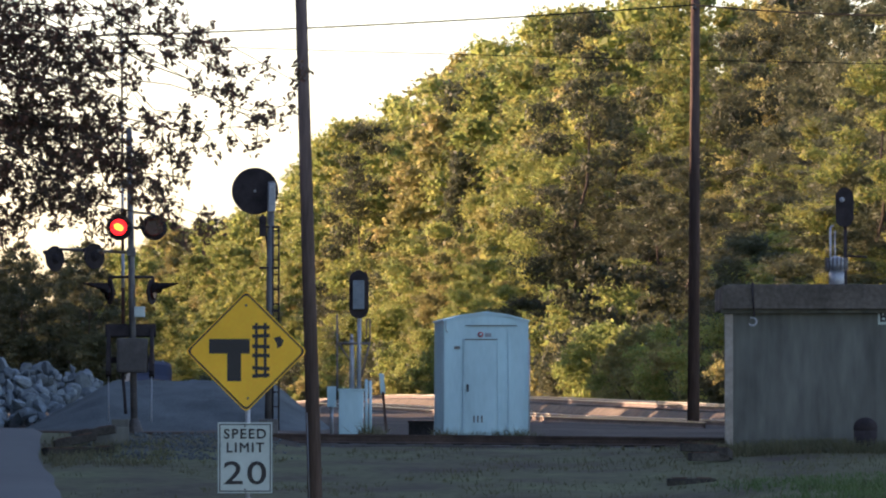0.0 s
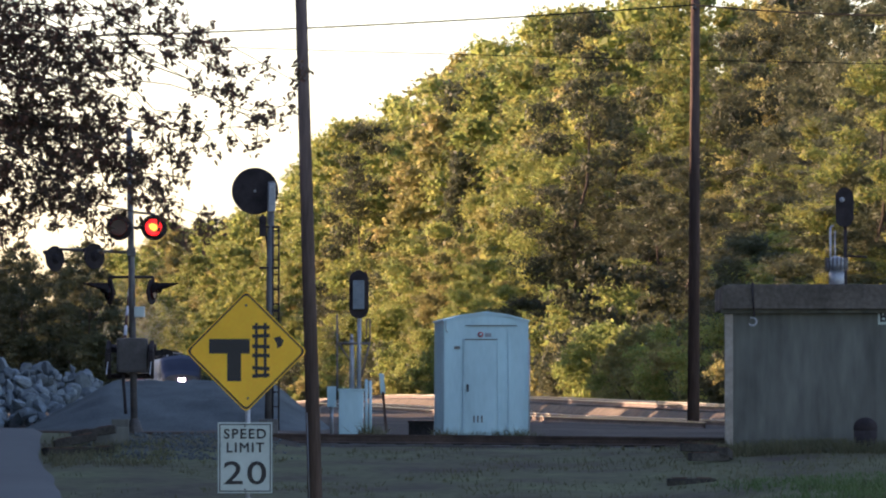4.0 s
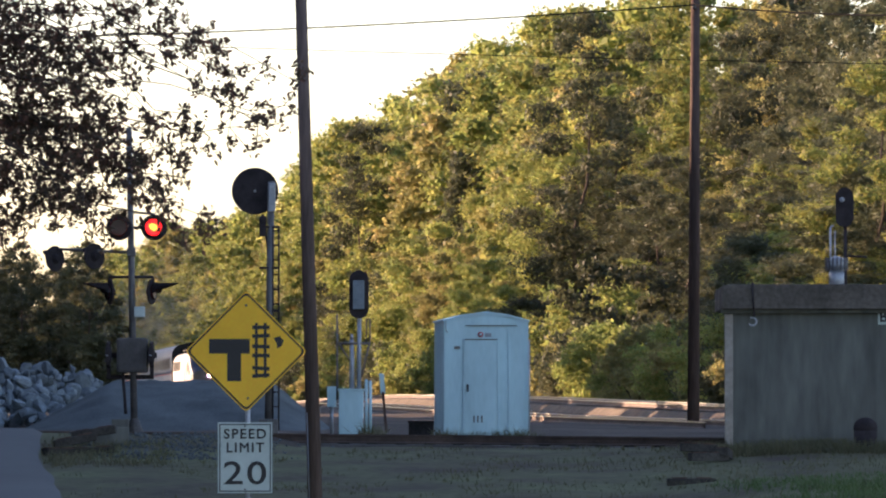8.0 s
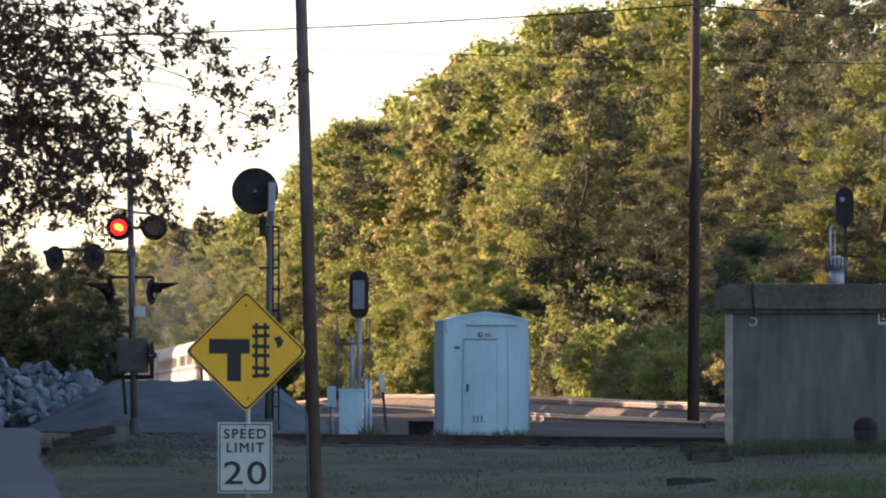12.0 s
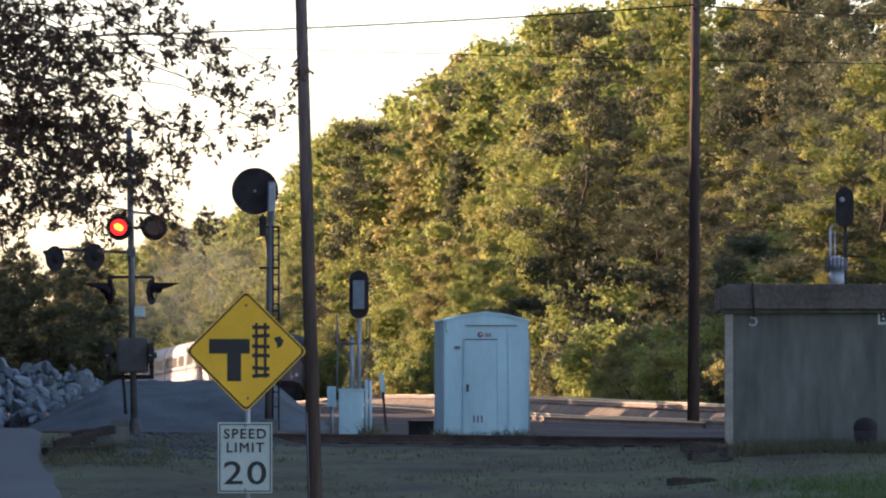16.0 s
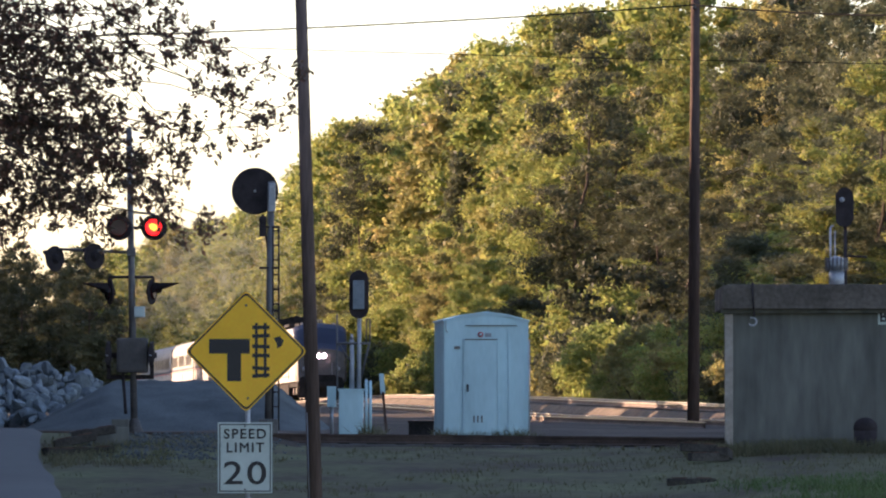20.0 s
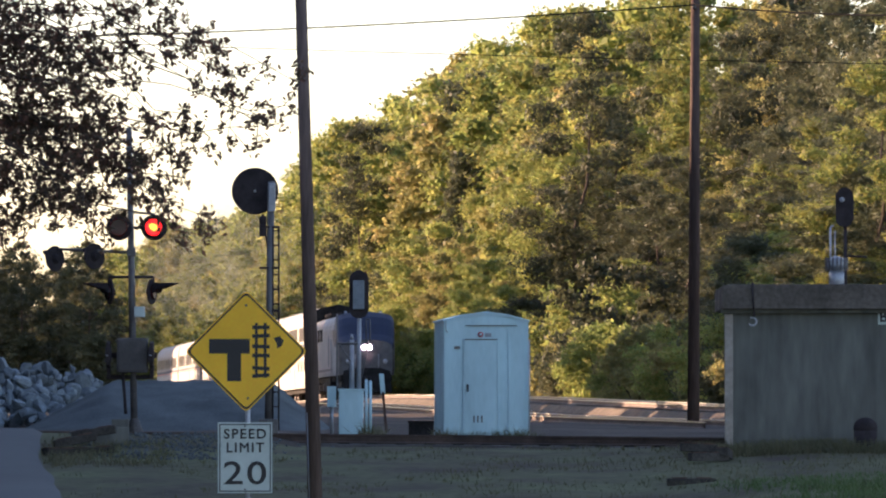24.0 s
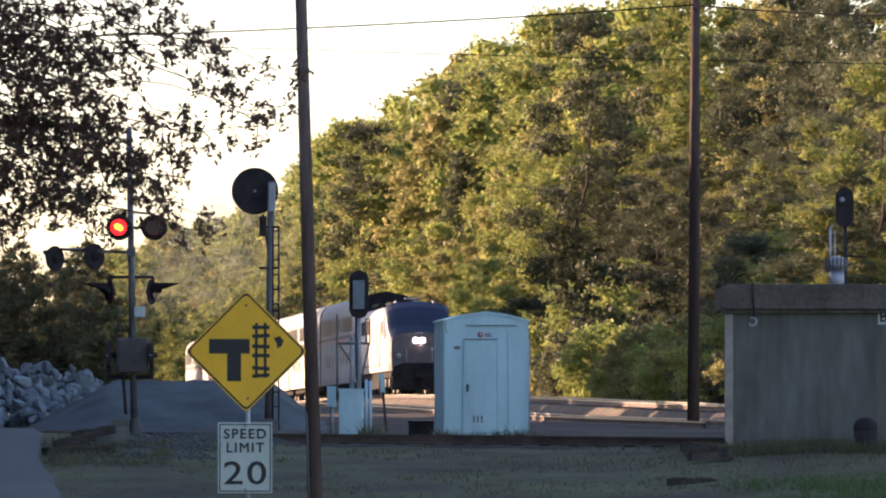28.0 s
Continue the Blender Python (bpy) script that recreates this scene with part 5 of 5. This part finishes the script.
def build_locomotive(wheels):
    t = thing("locomotive", pose(0, 0, 0), "silver diesel locomotive with a dark blue nose and lit headlights", "locomotive")
    full = shell(1.52, 4.36, 1.05, 0.75)

    def squeeze(w, top):
        return shell(w, top, 1.05, 0.34)
    secs = [(-10.3, full), (-10.0, full), (7.2, full), (7.9, full), (8.35, squeeze(1.52, 4.33)), (8.8, squeeze(1.51, 4.08)), (9.2, squeeze(1.5, 3.72)), (9.7, squeeze(1.46, 3.2)), (10.0, squeeze(1.4, 2.98)), (10.15, squeeze(1.3, 2.88))]

    def pick(c, n):
        if c.y < -10.2:
            return 2
        if c.y > 9.6 and c.z < 2.45:
            return 3
        if c.z > 4.0 and c.y < 7.3:
            return 3
        if c.y > 7.9 and c.z > 2.45:
            return 1
        return 0
    part("body", loft(secs, None, pick), [M_LOCOSILVER, M_BLUE, M_UNDER, M_STEELGREY], t)
    for s in (-1, 1):
        p = block("windshield", -0.42, 0.42, -0.4, 0.4, -0.012, 0.012, M_WINDOW, t, "dark raked windshield", 0.008)
        p.matrix_basis = pose(s * 0.5, 8.73, 3.975, -37, 0, 0)
        block("cab_window", min(s * 1.505, s * 1.535), max(s * 1.505, s * 1.535), 6.5, 7.5, 2.75, 3.4, M_WINDOW, t, bevel=0.008)
        block("cab_door", min(s * 1.5, s * 1.53), max(s * 1.5, s * 1.53), 5.3, 6.1, 1.3, 3.3, M_LOCOSILVER, t, bevel=0.008)
        block("stripe", min(s * 1.52, s * 1.528), max(s * 1.52, s * 1.528), -9.9, 6.4, 1.3, 1.42, M_STEELGREY, t, "thin dark stripe")
        part("side_mark", oval(0.42, 0.85, 0.012), M_BLUE, t, "blue oval mark").matrix_basis = pose(s * 1.525, 3.6, 2.35, 0, 0, 90 * s)
        for i in range(4):
            block("side_grille", min(s * 1.51, s * 1.532), max(s * 1.51, s * 1.532), -9.2 + i * 2.1, -7.5 + i * 2.1, 2.9, 3.55, M_UNDER, t, bevel=0.008)
        bar("handrail", (s * 1.57, 6.2, 1.2), (s * 1.57, 6.2, 3.0), 0.02, 0.02, M_GALV, t)
        bar("ditch_light", (s * 0.95, 9.95, 1.75), (s * 0.95, 10.2, 1.75), 0.12, 0.12, M_GALV, t, n=16)
        bar("headlight", (s * 0.14, 10.0, 2.46), (s * 0.14, 10.2, 2.46), 0.1, 0.1, M_HEADLIGHT, t, "bright lit headlight", 16)
        block("number_board", min(s * 0.95, s * 1.2), max(s * 0.95, s * 1.2), 8.4, 8.55, 4.0, 4.12, M_WINDOW, t)
        bar("grab_iron", (s * 0.6, 10.18, 1.3), (s * 0.6, 10.18, 2.1), 0.018, 0.018, M_GALV, t)
    block("headlight_housing", -0.34, 0.34, 9.9, 10.17, 2.3, 2.64, M_GALV, t, bevel=0.05)
    block("coupler", -0.18, 0.18, 10.1, 10.75, 0.7, 1.0, M_UNDER, t, bevel=0.05)
    part("pilot_plow", prism([(-1.3, 0.15), (1.3, 0.15), (1.2, 1.25), (0.7, 1.42), (-0.7, 1.42), (-1.2, 1.25)], 0.12, 10.08, 0.02), M_UNDER, t, "dark pilot plough")
    block("underframe", -1.3, 1.3, -10.0, 10.0, 0.75, 1.1, M_UNDER, t, bevel=0.03)
    block("fuel_tank", -1.35, 1.35, -2.6, 2.6, 0.25, 1.05, M_UNDER, t, bevel=0.12)
    block("roof_hatch", -0.9, 0.9, -8.5, -4.0, 4.3, 4.46, M_UNDER, t, bevel=0.05)
    block("roof_hatch", -0.7, 0.7, -2.0, 1.5, 4.3, 4.43, M_UNDER, t, bevel=0.05)
    for i in range(5):
        bar("horn", (-0.3 + i * 0.15, 5.0, 4.5), (-0.3 + i * 0.15, 5.45, 4.5), 0.03, 0.07, M_GALV, t)
    for x in (-0.9, 0.9):
        bar("beacon", (x, 7.4, 4.16), (x, 7.4, 4.36), 0.08, 0.07, M_GALV, t)
    truck(t, 6.4, 1.35, wheels)
    truck(t, -6.4, 1.35, wheels)
    return t


def build_coach(wheels):
    t = thing("passenger_coach", pose(0, 0, 0), "tall silver double-deck passenger coach with dark windows", "railway coach", "coaches of the train")
    full = shell(1.55, 5.08, 0.6, 0.8)
    secs = [(-12.9, full), (12.9, full)]
    part("body", loft(secs, None, lambda c, n: 1 if abs(n.y) > 0.7 else (2 if c.z > 4.7 else 0)), [M_SILVER, M_UNDER, M_STEELGREY], t)
    for s in (-1, 1):
        for i in range(12):
            y = -11.4 + i * 1.72 + (i // 4) * 1.3
            block("window", min(s * 1.54, s * 1.566), max(s * 1.54, s * 1.566), y - 0.8, y + 0.8, 3.15, 3.9, M_WINDOW, t, bevel=0.008)
        for i in range(8):
            if i in (3, 4):
                continue
            y = -9.0 + i * 2.55
            block("window", min(s * 1.54, s * 1.566), max(s * 1.54, s * 1.566), y - 0.5, y + 0.5, 1.5, 2.1, M_WINDOW, t, bevel=0.008)
        block("door", min(s * 1.54, s * 1.57), max(s * 1.54, s * 1.57), -0.55, 0.55, 0.7, 2.6, M_LOCOSILVER, t, bevel=0.01)
        block("stripe", min(s * 1.55, s * 1.556), max(s * 1.55, s * 1.556), -12.7, 12.7, 2.85, 3.0, M_BLUE, t, "blue stripe")
        block("stripe", min(s * 1.55, s * 1.5565), max(s * 1.55, s * 1.5565), -12.7, 12.7, 2.76, 2.8, M_REDSTRIPE, t, "thin red stripe")
        part("diaphragm", prism([(-0.55, 2.2), (0.55, 2.2), (0.55, 4.4), (-0.55, 4.4)], 0.25, 12.9 if s > 0 else -13.15, 0.03), M_BLACK, t)
    block("underframe", -1.25, 1.25, -12.0, 12.0, 0.35, 0.65, M_UNDER, t, bevel=0.04)
    truck(t, 9.1, 1.3, wheels)
    truck(t, -9.1, 1.3, wheels)
    return t


SPEED = 8.72


def rail_pose(y):
    lean = math.degrees(math.atan(0.0785 + (2 * 4.1e-5 * (y - 355) if y > 355 else 0.0)))
    return pose(track_x(y), y, track_z(y), 0, 0, 180 + lean)


def front_at(t):
    return 355.0 + SPEED * (28.0 - t)


# ---- build ----
build_ground()
build_road()
build_near_track()
build_side_track()
build_woods()
build_shade_woods()
build_bushes()
build_near_tree()
build_gravel_heap()
build_rocks()
build_gravel_patch()
build_diamond_sign()
build_speed_sign()
build_poles()
build_cables()
LENS_LEFT, LENS_RIGHT, GATE = build_crossing_signal()
build_disc_signal()
build_oval_signal()
build_far_signal()
build_hut()
build_bunker()
build_timbers()
LOCO_WHEELS, COACH_WHEELS = [], []
LOCO = build_locomotive(LOCO_WHEELS)
COACHES = [build_coach(COACH_WHEELS)]
for _ in range(5):
    COACHES.append(copy_thing(COACHES[0], pose(0, 0, 0)))
build_grass()
build_main_track()


# ---- diesel exhaust that hangs over the train ----
def build_smoke():
    rng = np.random.default_rng(91)
    puffs = []
    kinds = []
    for _ in range(3):
        p = rng.normal(size=(17000, 3)) * np.array([2.6, 3.6, 2.0])
        p += np.array([[noise.noise(Vector(q * 0.4) + Vector((k, 0, 0))) for k in (0, 9, 18)] for q in p]) * 2.2
        v, f = leaf_quads(p, 0.034, rng, blade=True)
        me = bpy.data.meshes.new("puff")
        me.from_pydata(v.tolist(), [], f.tolist())
        me.materials.append(M_SMOKE)
        kinds.append(me)
    for i in range(7):
        o = tagged(new("smoke_puff", kinds[i % 3]), "thin grey puff of diesel exhaust over the train", "smoke", "exhaust smoke")
        puffs.append((o, rng.uniform(0, 1), rng.uniform(-4, 3), rng.uniform(7.0, 13.0), rng.uniform(0, 360)))
    return puffs


SMOKE = build_smoke()


# ---- what moves ----
def motions():
    times = [i * 2.0 for i in range(15)]
    walk(LOCO, [(t, rail_pose(front_at(t) + 10.25)) for t in times])
    for i, c in enumerate(COACHES):
        walk(c, [(t, rail_pose(front_at(t) + 34.3 + 26.4 * i)) for t in times])
    # wheels roll
    for thing_with_wheels in [LOCO] + COACHES:
        for o in thing_with_wheels.children:
            if o.name.startswith("wheelset"):
                y = o.location.y
                rows = []
                for i in range(421):
                    t = i * 28.0 / 420
                    rows.append((t, pose(0, y, WHEEL_R) @ Matrix.Rotation(-SPEED * t / WHEEL_R, 4, "X")))
                walk(o, rows)
    # the exhaust drifts after the train and hangs
    for o, k, side, up, turn in SMOKE:
        rows = []
        for t, y0, y1 in ((0, 715, 775), (4, 645, 705), (8, 580, 650), (13, 525, 625), (19, 492, 605), (28, 480, 600)):
            y = y0 + (y1 - y0) * k
            rows.append((t, pose(track_x(y) + side, y, track_z(y) + up * (0.6 + t / 70), 0, 0, turn + t)))
        walk(o, rows)
    # the gate comes down
    falls = [(0, 14), (1, 33), (2, 50), (3, 63), (3.5, 69), (4.5, 77), (5.5, 82), (6.0, 86), (6.8, 90), (28, 90)]
    walk(GATE, [(t, pose(0, 0, 1.52, -a, 0, 0)) for t, a in falls])
    # the two red lamps take turns
    for lens, lit_first in ((LENS_RIGHT, True), (LENS_LEFT, False)):
        rows, turn = [], 0.0 if not lit_first else 180.0
        half = 0.6155
        rows.append((0.0, turn))
        flips = []
        k = -10
        while 6.42 + k * half < 28.05:
            if 6.42 + k * half > 0.1:
                flips.append(6.42 + k * half)
            k += 1
        for f in flips:
            if f + 0.03 > 28.0:
                break
            rows.append((f - 0.03, turn))
            rows.append((f - 0.01, turn + 60))
            rows.append((f + 0.01, turn + 120))
            turn += 180
            rows.append((f + 0.03, turn))
        rows.append((28.0, turn))
        walk(lens, [(t, pose(0, -0.17, 0, 0, 0, a)) for t, a in rows])


motions()
